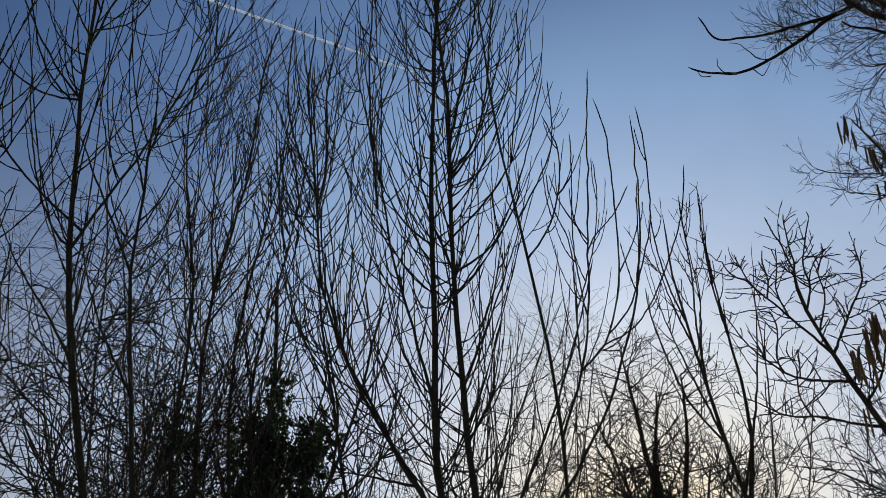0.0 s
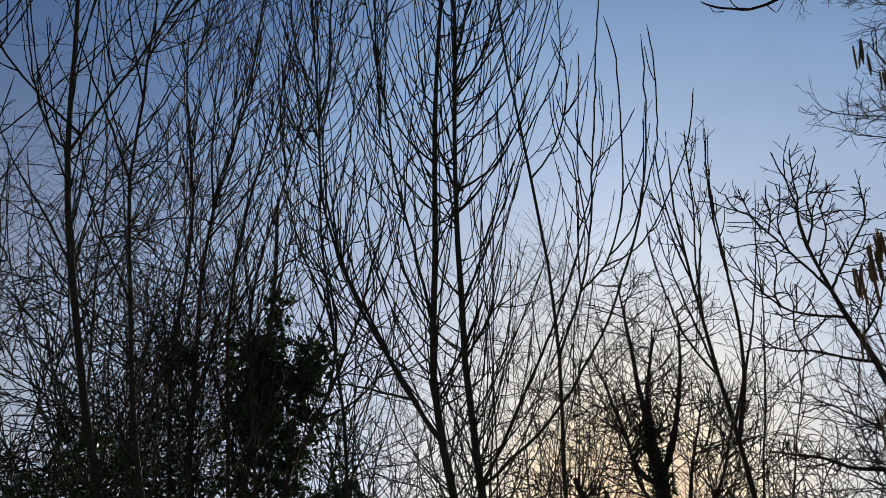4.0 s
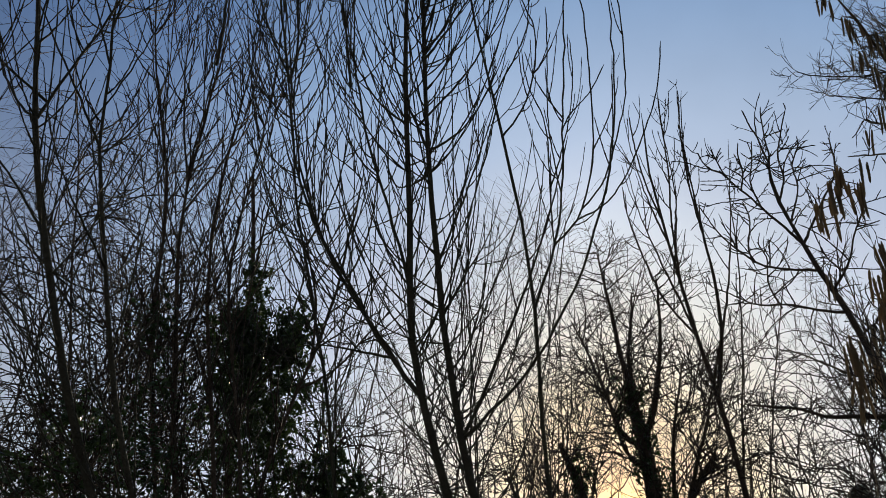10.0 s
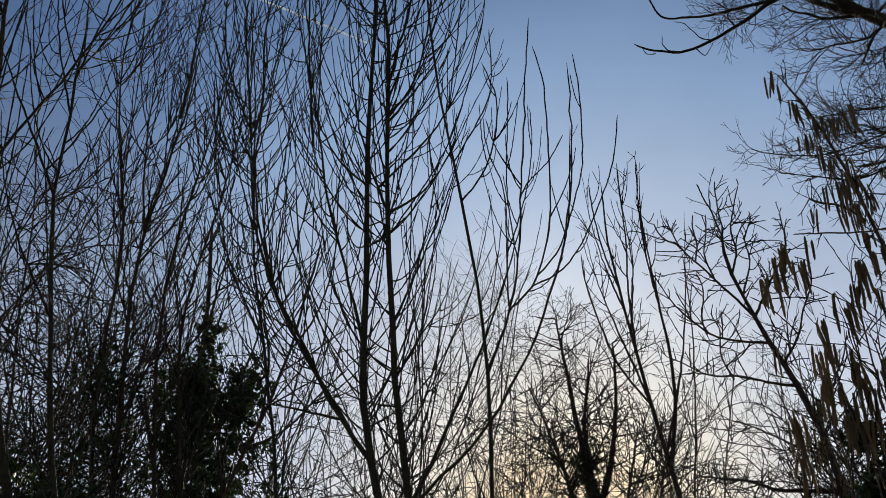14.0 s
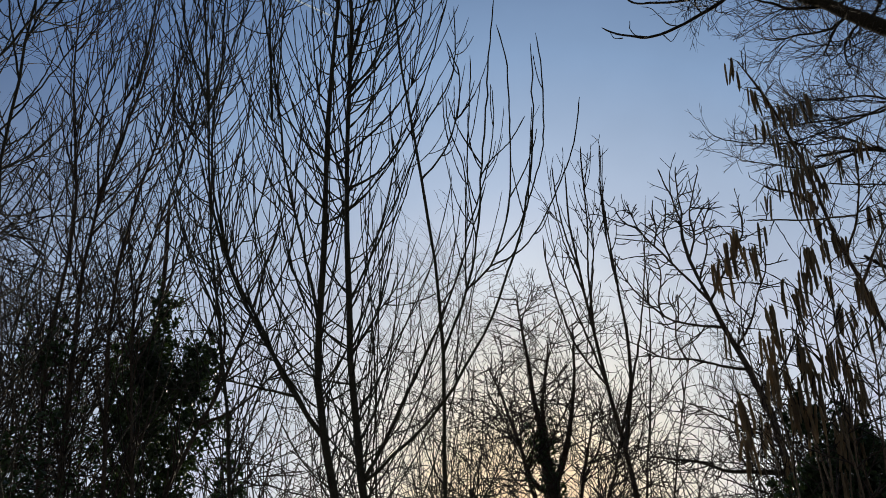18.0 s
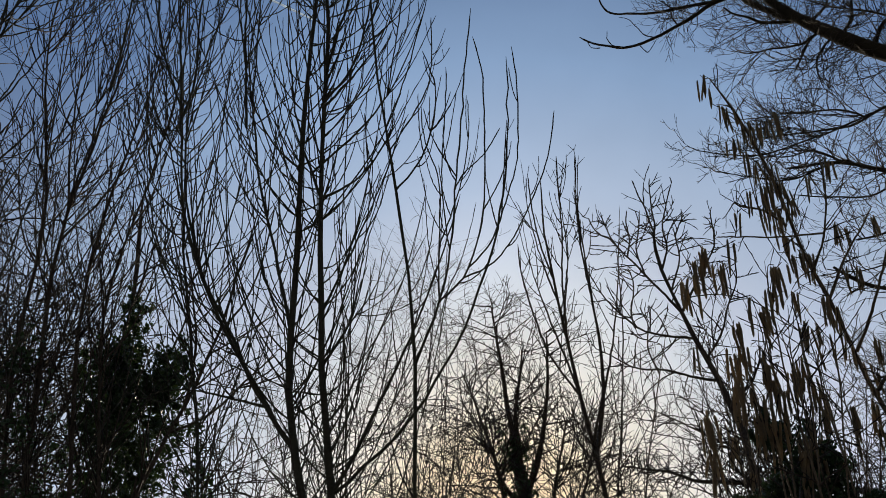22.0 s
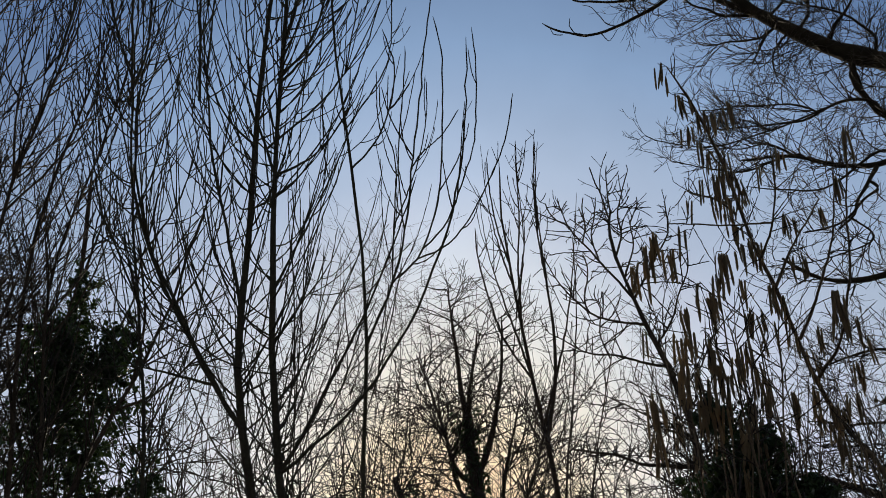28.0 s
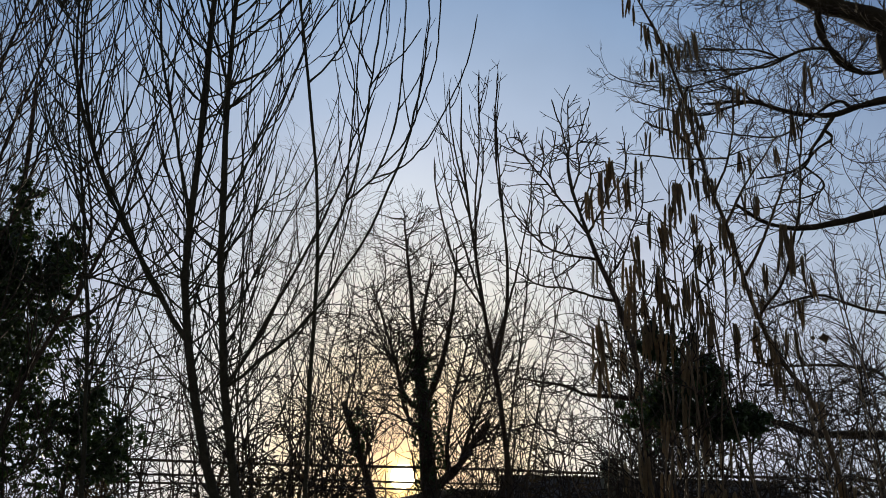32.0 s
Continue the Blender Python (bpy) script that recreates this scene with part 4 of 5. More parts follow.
twigs(hazel, TWIG, dict(per=20, first=0.15, last=0.99, angle=50, length=0.17, up=0.02, jitter=0.07, steps=8, radius=0.0024, tip=0.0013, taper=0.2),
      dict(per=9, first=0.15, last=1.0, angle=45, length=0.12, up=0.0, jitter=0.1, steps=4, radius=0.0017, tip=0.0011))

willow = tree("willow_tree", (7.16, 10.07, 0), "great old willow with mossy spreading limbs")
willow["mat"] = WILLOW_BARK
willow["crook"] = 0.06
stem(willow, 0.3762, 0.246, (7.16, 10.07, -0.05), (7.37, 9.95, 4.75), (7.35, 9.96, 6.84), (7.13, 10.09, 8.67))
stem(willow, 0.228, 0.0506, (7.15, 10.08, 8.50), (7.49, 9.88, 8.55), (6.74, 10.31, 9.07), (6.27, 10.58, 9.49), (5.39, 11.09, 10.76), (4.93, 11.36, 11.68), (4.30, 11.72, 12.41))
stem(willow, 0.0521, 0.0174, (4.67, 11.50, 11.97), (4.46, 11.63, 11.82), (4.13, 11.82, 11.93), (3.81, 12.00, 11.67), (3.32, 12.29, 11.52), (2.65, 12.67, 11.58), (2.18, 12.94, 11.86), (1.89, 13.11, 12.24))
for kept in (willow["lines"], willow["radii"]):
    kept[-1] = kept[-1][:12]
stem(willow, 0.0729, 0.0217, (5.37, 11.10, 10.82), (5.28, 11.15, 10.84), (4.73, 11.47, 11.52), (4.22, 11.76, 12.42), (3.77, 12.03, 13.52), (3.58, 12.14, 14.82))
stem(willow, 0.0469, 0.0145, (4.32, 11.71, 11.87), (3.68, 12.08, 11.97), (3.14, 12.39, 12.13), (2.48, 12.77, 12.51), (2.22, 12.92, 13.31))
for kept in (willow["lines"], willow["radii"]):
    kept[-1] = kept[-1][:12]
stem(willow, 0.0417, 0.0145, (4.49, 11.61, 11.88), (3.98, 11.90, 13.65), (3.62, 12.11, 14.44))
stem(willow, 0.0729, 0.0289, (6.40, 10.51, 9.39), (6.35, 10.53, 8.92), (6.48, 10.46, 8.45), (6.78, 10.29, 8.09))
stem(willow, 0.0364, 0.0116, (6.53, 10.43, 8.42), (6.65, 10.37, 8.51), (6.08, 10.69, 8.72), (5.63, 10.95, 8.55), (4.51, 11.60, 8.77))
stem(willow, 0.0834, 0.0174, (7.26, 10.01, 7.49), (7.43, 9.91, 7.53), (7.00, 10.16, 7.67), (6.61, 10.38, 7.57), (6.37, 10.53, 7.39), (5.41, 11.08, 7.98), (4.74, 11.47, 8.11))
stem(willow, 0.0521, 0.0145, (6.42, 10.50, 7.47), (6.13, 10.66, 7.07), (6.00, 10.74, 6.78), (5.78, 10.86, 6.59))
stem(willow, 0.0937, 0.0217, (7.34, 9.96, 5.97), (7.24, 10.02, 5.99), (6.36, 10.53, 5.77), (5.84, 10.83, 5.77), (5.32, 11.13, 5.99), (5.06, 11.28, 6.31))
stem(willow, 0.0781, 0.0434, (7.28, 10.00, 2.75), (6.85, 10.25, 2.85), (6.04, 10.72, 2.72), (4.82, 11.42, 3.14))
stem(willow, 0.0417, 0.0145, (6.27, 10.58, 7.27), (6.41, 10.50, 7.12), (6.15, 10.65, 7.01), (5.90, 10.80, 6.67), (5.36, 11.11, 6.66))
stem(willow, 0.0521, 0.0145, (7.29, 9.99, 8.58), (7.56, 9.84, 8.53), (7.04, 10.14, 8.02), (6.67, 10.35, 8.12), (6.44, 10.48, 8.49), (6.38, 10.52, 9.22))
stem(willow, 0.0312, 0.0087, (6.00, 10.74, 8.66), (5.49, 11.03, 8.61), (4.70, 11.49, 8.36), (4.00, 11.89, 8.60), (3.44, 12.22, 9.05))
stem(willow, 0.0261, 0.0087, (5.52, 11.02, 7.90), (5.55, 11.00, 8.03), (4.87, 11.39, 7.90), (4.27, 11.74, 8.10), (3.81, 12.00, 8.41))
stem(willow, 0.0312, 0.0087, (6.55, 10.42, 9.25), (6.84, 10.25, 9.66), (6.33, 10.55, 10.36), (5.78, 10.86, 10.74), (5.31, 11.14, 11.35))
stem(willow, 0.0312, 0.0087, (6.63, 10.38, 7.55), (6.53, 10.43, 7.84), (5.86, 10.82, 7.29), (5.31, 11.13, 7.36), (4.76, 11.45, 7.63))
stem(willow, 0.0312, 0.0087, (5.96, 10.76, 6.75), (6.28, 10.58, 6.34), (5.35, 11.12, 6.12), (4.96, 11.34, 6.31))
stem(willow, 0.0364, 0.0116, (7.34, 9.97, 4.27), (6.62, 10.38, 4.36), (6.13, 10.67, 4.74), (5.61, 10.96, 4.72), (5.13, 11.24, 4.52))
stem(willow, 0.0312, 0.0116, (6.58, 10.40, 2.80), (6.53, 10.43, 3.60), (6.09, 10.69, 3.78), (5.53, 11.01, 3.74), (5.01, 11.31, 3.86))
stem(willow, 0.0208, 0.0084, (5.82, 10.76, 8.56), (5.62, 11.00, 8.85), (5.39, 11.24, 9.05), (5.14, 11.48, 9.16), (4.95, 11.69, 9.31), (4.65, 11.93, 9.37), (4.35, 12.17, 9.51))
stem(willow, 0.0178, 0.0076, (5.42, 10.96, 7.83), (5.23, 11.19, 8.19), (4.99, 11.43, 8.36), (4.64, 11.70, 8.49), (4.30, 11.95, 8.81), (3.99, 12.18, 8.88))
stem(willow, 0.0340, 0.0134, (5.68, 11.06, 10.54), (5.43, 11.07, 10.38), (5.26, 11.04, 10.13), (5.13, 10.99, 9.87), (4.99, 10.95, 9.62))
stem(willow, 0.0401, 0.0143, (5.33, 11.23, 10.87), (4.97, 11.28, 10.86), (4.62, 11.32, 10.98), (4.34, 11.32, 11.11), (4.16, 11.28, 11.27))
stem(willow, 0.0337, 0.0178, (5.88, 10.96, 10.33), (6.06, 10.94, 10.59), (6.18, 10.95, 10.96), (6.21, 11.00, 11.49))
stem(willow, 0.0441, 0.0169, (6.17, 10.80, 9.85), (6.30, 10.65, 10.12), (6.46, 10.47, 10.30), (6.57, 10.33, 10.63))
stem(willow, 0.0342, 0.0152, (5.47, 11.16, 10.69), (5.72, 11.19, 11.00), (5.88, 11.26, 11.24), (6.18, 11.25, 11.85))
stem(willow, 0.0282, 0.0109, (5.47, 11.16, 10.45), (5.21, 11.17, 10.24), (4.94, 11.19, 10.26), (4.66, 11.19, 10.25), (4.38, 11.20, 10.19))
stem(willow, 0.0281, 0.0106, (5.82, 10.99, 10.39), (5.52, 11.03, 10.17), (5.34, 11.00, 9.76), (5.33, 10.90, 9.35))
twigs(willow, TWIG, dict(per=8.0, first=0.05, last=1.0, angle=54, length=1.2, up=0.05, curl=0.09, jitter=0.1, steps=12, radius=0.0105, tip=0.0042),
      dict(per=5.6, first=0.08, last=1.0, angle=44, length=0.85, up=0.03, curl=0.1, jitter=0.09, steps=8, radius=0.0058, tip=0.0036),
      dict(per=5.2, first=0.12, last=1.0, angle=42, length=0.42, up=0.03, curl=0.1, jitter=0.08, steps=4, radius=0.0046, tip=0.0034))
stem(willow, 0.0133, 0.0075, (2.65, 12.63, 11.56), (2.48, 12.77, 11.72), (2.39, 12.89, 11.93), (2.43, 12.98, 12.26))
stem(willow, 0.0132, 0.0062, (3.21, 12.35, 11.52), (3.01, 12.45, 11.69), (2.81, 12.55, 12.16), (2.62, 12.64, 12.30))
stem(willow, 0.0180, 0.0073, (3.61, 12.19, 11.67), (3.50, 12.19, 11.86), (3.50, 12.16, 12.07), (3.47, 12.13, 12.26))
stem(willow, 0.0120, 0.0059, (2.92, 12.53, 11.54), (3.02, 12.37, 11.15), (3.17, 12.21, 11.36))
stem(willow, 0.0110, 0.0062, (2.24, 12.86, 11.75), (2.08, 12.96, 11.81), (2.02, 13.05, 12.10))

holly_a = tree("holly_shrub", (-2.44, 3.66, 0), "dark evergreen holly shrub in the undergrowth")
holly_a["mat"] = DARK_BARK
holly_a["crook"] = 0.05
stem(holly_a, 0.0184, 0.0037, (-2.44, 3.66, -0.05), (-2.51, 3.61, 1.40), (-2.63, 3.53, 2.47))
stem(holly_a, 0.0101, 0.0025, (-2.56, 3.58, 1.81), (-2.78, 3.42, 2.13))
stem(holly_a, 0.0101, 0.0025, (-2.58, 3.57, 1.98), (-2.49, 3.63, 2.18), (-2.45, 3.66, 2.34))
twigs(holly_a, TWIG, dict(per=20, first=0.08, last=0.95, angle=48, length=0.4, up=0.06, jitter=0.06, steps=9, radius=0.004068, tip=0.002147, curl=0.05),
      dict(per=11, first=0.1, last=1.0, angle=50, length=0.15, up=0.05, jitter=0.1, steps=5, radius=0.002938, tip=0.002034, curl=0.05))

holly_b = tree("holly_shrub", (-1.79, 4.89, 0), "dark evergreen holly shrub in the undergrowth")
holly_b["mat"] = DARK_BARK
holly_b["crook"] = 0.05
stem(holly_b, 0.0184, 0.0037, (-1.79, 4.89, -0.05), (-1.83, 4.87, 1.76), (-1.77, 4.89, 2.27))
stem(holly_b, 0.0101, 0.0025, (-1.81, 4.88, 1.75), (-1.59, 4.95, 1.98))
stem(holly_b, 0.0101, 0.0025, (-1.81, 4.88, 1.82), (-2.05, 4.80, 2.19))
twigs(holly_b, TWIG, dict(per=20, first=0.08, last=0.95, angle=48, length=0.4, up=0.06, jitter=0.06, steps=9, radius=0.004068, tip=0.002147, curl=0.05),
      dict(per=11, first=0.1, last=1.0, angle=50, length=0.15, up=0.05, jitter=0.1, steps=5, radius=0.002938, tip=0.002034, curl=0.05))

pollard = tree("pollard_tree", (0.65, 11.19, 0), "thick pollarded tree with stubs and shoots")
pollard["mat"] = DARK_BARK
pollard["crook"] = 0.03
stem(pollard, 0.2004, 0.0825, (0.65, 11.19, -0.05), (0.52, 11.19, 2.09), (0.29, 11.20, 3.54))
stem(pollard, 0.13, 0.042, (0.02, 11.20, -0.05), (-0.20, 11.20, 1.51), (-0.36, 11.21, 2.10), (-0.74, 11.21, 3.09))
stem(pollard, 0.0825, 0.0354, (0.52, 11.19, 1.91), (0.64, 11.19, 1.95), (1.27, 11.18, 2.86))
stem(pollard, 0.0589, 0.0118, (0.31, 11.20, 3.41), (-0.02, 11.20, 5.80))
stem(pollard, 0.0589, 0.0118, (0.37, 11.20, 3.02), (0.64, 11.19, 3.77), (0.77, 11.19, 4.56), (0.78, 11.19, 5.39))
stem(pollard, 0.0531, 0.0118, (0.34, 11.20, 3.27), (0.29, 11.20, 4.18), (0.42, 11.19, 5.16))
stem(pollard, 0.0472, 0.0118, (0.37, 11.20, 3.02), (0.15, 11.20, 3.00), (-0.25, 11.21, 4.29), (-0.47, 11.21, 4.81))
stem(pollard, 0.0354, 0.0118, (0.43, 11.19, 2.68), (0.21, 11.20, 2.70), (-0.08, 11.20, 3.72), (-0.17, 11.20, 4.29))
stem(pollard, 0.0413, 0.0118, (0.89, 11.19, 2.31), (1.39, 11.18, 3.89))
stem(pollard, 0.0413, 0.0118, (0.77, 11.19, 2.14), (0.66, 11.19, 2.24), (0.80, 11.19, 3.29), (1.00, 11.18, 4.15))
twigs(pollard, TWIG, dict(per=10, first=0.1, last=1.0, angle=56, length=1.8, up=0.03, curl=0.09, jitter=0.05, steps=11, radius=0.0105, tip=0.0044),
      dict(per=6, first=0.12, last=1.0, angle=50, length=0.8, up=0.03, curl=0.1, jitter=0.06, steps=7, radius=0.0058, tip=0.0036),
      dict(per=4, first=0.2, last=1.0, angle=48, length=0.3, up=0.03, curl=0.1, jitter=0.08, steps=4, radius=0.0044, tip=0.0032))

ivied = tree("ivied_tree", (-2.35, 4.75, 0), "bare tree smothered in dark ivy")
ivied["mat"] = DARK_BARK
stem(ivied, 0.0508, 0.0122, (-2.35, 4.75, -0.05), (-2.36, 4.75, 2.56), (-2.29, 4.78, 3.59), (-2.34, 4.76, 3.87), (-2.36, 4.75, 4.29))
stem(ivied, 0.0278, 0.0056, (-2.35, 4.75, 2.48), (-2.17, 4.84, 2.80), (-1.99, 4.92, 3.45))
stem(ivied, 0.0232, 0.0056, (-2.36, 4.75, 2.23), (-2.52, 4.67, 2.63), (-2.62, 4.63, 3.08))
stem(ivied, 0.013, 0.0028, (-2.32, 4.77, 3.37), (-2.20, 4.82, 4.28))
stem(ivied, 0.013, 0.0028, (-2.08, 4.88, 3.12), (-1.89, 4.97, 3.46), (-1.75, 5.03, 3.81))
twigs(ivied, TWIG, dict(per=4.4, first=0.25, last=1.0, angle=50, length=0.85, up=0.06, curl=0.06, jitter=0.05, steps=10, radius=0.006239, tip=0.002495),
      dict(per=5.43, first=0.15, last=1.0, angle=48, length=0.3975, up=0.04, curl=0.06, jitter=0.09, steps=6, radius=0.004242, tip=0.002371))

leaner = tree("sallow_tree", (-2.33, 4.38, 0), "slim bare sallow leaning out of the thicket")
leaner["mat"] = DARK_BARK
leaner["crook"] = 0.03
stem(leaner, 0.0280, 0.0058, (-2.33, 4.38, -0.05), (-1.83, 4.28, 2.15), (-1.79, 4.30, 2.31), (-1.73, 4.32, 2.54), (-1.67, 4.35, 2.79), (-1.58, 4.38, 3.13), (-1.52, 4.40, 3.42), (-1.46, 4.43, 3.73), (-1.42, 4.44, 4.01))
stem(leaner, 0.0125, 0.0043, (-1.67, 4.35, 2.79), (-1.63, 4.25, 3.09), (-1.64, 4.14, 3.32), (-1.68, 4.02, 3.55))
stem(leaner, 0.0109, 0.0050, (-1.58, 4.38, 3.13), (-1.48, 4.52, 3.35), (-1.42, 4.65, 3.75), (-1.42, 4.76, 4.18))
stem(leaner, 0.0106, 0.0041, (-1.73, 4.32, 2.54), (-1.52, 4.30, 2.64), (-1.31, 4.26, 2.85), (-1.15, 4.21, 2.97))
twigs(leaner, TWIG, dict(per=6, first=0.3, last=1.0, angle=48, length=0.8, up=0.06, curl=0.06, jitter=0.04, steps=10, radius=0.0058, tip=0.003),
      dict(per=5, first=0.12, last=1.0, angle=48, length=0.32, up=0.04, curl=0.07, jitter=0.07, steps=6, radius=0.0042, tip=0.0027))


def wild_tree(name, x, y, tall, count, spread, seed, label, thick=0.03, fine=1.0, bare=0.12, mat=TWIG, lean=(0, 0), group="trees behind", stout=1.0):
    """A many-stemmed tree or shrub out of its foot: stems, then three orders of branches."""
    rng = np.random.default_rng(seed)
    z = float(height(np.array(x), np.array(y)))
    t = tree(name, (x, y, z), label, group=group)
    t["mat"] = DARK_BARK
    for k in range(count):
        a = rng.uniform(0, 2 * np.pi)
        out = spread * rng.uniform(0.3, 1.0)
        top = tall * rng.uniform(0.7, 1.05)
        foot = np.array([x + 0.12 * math.cos(a), y + 0.12 * math.sin(a), z - 0.05])
        reach = np.array([math.cos(a) * out + lean[0], math.sin(a) * out + lean[1], top])
        mid = foot + reach * [0.35, 0.35, 0.45] + rng.normal(0, 0.08, 3)
        high = foot + reach * [0.75, 0.75, 0.8] + rng.normal(0, 0.08, 3)
        line = curve([foot, mid, high, foot + reach], 20)
        u = np.linspace(0, 1, 20)
        for wave in (1.7, 3.9, 7.3):
            line += 0.07 * tall / 5 / wave * 2 * np.sin(np.pi * u)[:, None] * np.sin(np.pi * wave * u + rng.uniform(0, 6))[:, None] * unit(rng.normal(size=3))
        rad = thick * rng.uniform(0.6, 1.1) * np.linspace(1, 0.12, 20)
        part("trunk", tube_mesh("trunk", [(line[None], rad[None], 6)], DARK_BARK), t["ob"])
        t["lines"].append(line)
        t["radii"].append(rad)
    twigs(t, mat,
          dict(per=6.6 * fine, first=bare, last=1.0, angle=64, length=tall * 0.36, up=0.03, jitter=0.09, steps=12, radius=thick * 0.3 * stout, tip=0.004 * stout, curl=0.1, rng=rng),
          dict(per=6.0 * fine, first=0.1, last=1.0, angle=56, length=tall * 0.14, up=0.02, jitter=0.13, steps=7, radius=0.0056 * stout, tip=0.0035 * stout, curl=0.14, rng=rng),
          dict(per=5.0 * fine, first=0.12, last=1.0, angle=55, length=tall * 0.045, up=0.01, jitter=0.12, steps=3, radius=0.0041 * stout, tip=0.0031 * stout, curl=0.15, rng=rng))
    return t


# the thicket behind, in two rows: place, height, stems and spread of each
first_row = [
    (-7.6, 5.6, 5.2, 5, 1.4), (-6.3, 6.8, 5.6, 5, 1.5), (-4.9, 6.4, 5.2, 5, 1.4), (-4.4, 8.4, 6.0, 5, 1.5), (-3.2, 7.4, 5.0, 5, 1.3),
    (-2.0, 7.6, 4.3, 5, 1.2), (-0.9, 7.6, 3.7, 5, 1.0), (-1.9, 9.6, 4.0, 5, 1.3), (2.3, 9.0, 3.6, 6, 1.2), (3.4, 8.8, 4.3, 6, 1.3),
    (2.6, 7.2, 3.7, 5, 1.1), (4.6, 8.4, 4.4, 5, 1.4), (5.9, 9.4, 4.8, 6, 1.5), (1.5, 8.4, 2.9, 4, 0.9)]
second_row = [
    (-3.2, 9.6, 4.6, 5, 1.4), (2.1, 6.2, 2.8, 4, 0.9), (-0.8, 10.5, 3.6, 4, 1.0), (3.6, 11.0, 3.9, 5, 1.3), (1.9, 11.5, 3.4, 5, 1.1),
    (-1.0, 9.0, 3.8, 5, 1.1), (-1.1, 7.0, 3.3, 4, 1.0), (-3.6, 5.6, 5.3, 5, 0.9), (-5.6, 4.9, 3.9, 5, 1.1), (-6.6, 4.6, 4.0, 5, 1.1),
    (0.7, 9.8, 3.0, 4, 1.2), (3.0, 9.9, 3.6, 5, 1.2), (2.6, 5.6, 3.1, 4, 0.9), (1.0, 7.4, 2.6, 4, 0.9), (-2.6, 8.6, 4.2, 4, 1.3)]
for k, (x, y, tall, count, spread) in enumerate(first_row + second_row):
    wild_tree("thicket_tree", x, y, tall + (0.6 if x < -3.5 else 0), count, spread, 40 + k, "bare many-stemmed tree in the thicket behind", 0.018 if x < -3.5 else 0.024,
              0.9 if x < -3.5 else 0.62 if x < -1.2 else 0.95, 0.3 if x < -3.5 else 0.12, stout=1.22 if x < -3.5 else 1.0)


# slim saplings in the gaps between the nearer trees
for k, (x, y, tall, count) in enumerate(((-1.5, 5.6, 4.3, 4), (-1.0, 6.0, 3.9, 4), (-0.55, 5.2, 3.7, 3), (-0.1, 6.2, 4.0, 4), (0.35, 5.6, 3.6, 4), (0.8, 6.4, 3.8, 3), (1.3, 5.9, 3.5, 4), (1.9, 6.6, 3.9, 4), (2.6, 6.3, 3.8, 4), (-0.3, 6.6, 4.9, 4), (-0.65, 7.0, 5.0, 4), (-0.9, 6.2, 4.6, 3))):
    wild_tree("sapling", x, y, tall, count, 0.75, 90 + k, "slim bare sapling with thin upright shoots", 0.010, 0.72, 0.2 if tall < 4.35 else 0.62, RED_TWIG)


def leaf_cloud(centres, sizes, count, leaf, rng, lobed=False):
    """Corners and faces of folded leaves, strewn through a few uneven lumps."""
    which = rng.integers(0, len(centres), count)
    r = rng.uniform(0, 1, count) ** 0.45
    way = unit(rng.normal(size=(count, 3)))
    at = np.array(centres)[which] + way * r[:, None] * np.array(sizes)[which]
    a = unit(rng.normal(size=(count, 3)) + [0, -0.5, -0.3])
    b = unit(np.cross(a, rng.normal(size=(count, 3))))
    n = np.cross(a, b)
    s = leaf * rng.uniform(0.5, 1.2, count)[:, None]
    if lobed:
        shape = ((-0.5, 0, 0), (-0.42, 0.52, 0.2), (0.1, 0.5, 0.2), (0.32, 0.2, 0.06), (1, 0, -0.12), (0.32, -0.2, 0.06), (0.1, -0.5, 0.2), (-0.42, -0.52, 0.2))
    else:
        shape = ((-0.6, 0, 0), (0, 0.62, 0.22), (1, 0, 0), (0, -0.62, 0.22))
    verts = np.stack([at + s * (a * u + b * v + n * w) for u, v, w in shape], 1).reshape(-1, 3)
    i = np.arange(count)[:, None] * len(shape)
    return verts, np.concatenate([i + [0, k, k + 1] for k in range(1, len(shape) - 1)])


def ivy_on(t, centres, sizes, count, leaf, seed, label="dark glossy ivy leaves"):
    rng = np.random.default_rng(seed)
    lumps, spans = [], []
    for c, s in zip(np.array(centres), np.array(sizes)):
        for k in range(40):
            lumps.append(c + rng.normal(0, 0.5, 3) * s)
            spans.append(s * rng.uniform(0.12, 0.46))
    v, f = leaf_cloud(lumps, spans, count, leaf, rng, True)
    part("ivy", raw_mesh("ivy", v, f, IVY, False), t["ob"], label, "stuff")


ivy_on(ivied, [(-2.24, 4.69, 3.39), (-2.29, 4.66, 3.08), (-2.03, 4.79, 3.07), (-2.26, 4.68, 2.84), (-2.28, 4.67, 2.51), (-2.32, 4.65, 2.11), (-2.36, 4.64, 1.69), (-2.02, 4.80, 2.90), (-2.14, 4.74, 2.26),
               (-2.28, 4.63, 3.05), (-2.27, 4.64, 2.86), (-2.11, 4.72, 2.87), (-2.00, 4.77, 2.63), (-2.28, 4.64, 2.58), (-2.08, 4.73, 2.39), (-2.24, 4.66, 2.72), (-2.00, 4.77, 2.99)],
       [(0.08, 0.08, 0.17), (0.17, 0.15, 0.15), (0.15, 0.15, 0.16), (0.27, 0.23, 0.23), (0.25, 0.25, 0.27), (0.22, 0.22, 0.31), (0.24, 0.24, 0.35), (0.15, 0.15, 0.15), (0.19, 0.19, 0.23)] + [(0.2, 0.18, 0.2)] * 8, 9800, 0.026, 20)
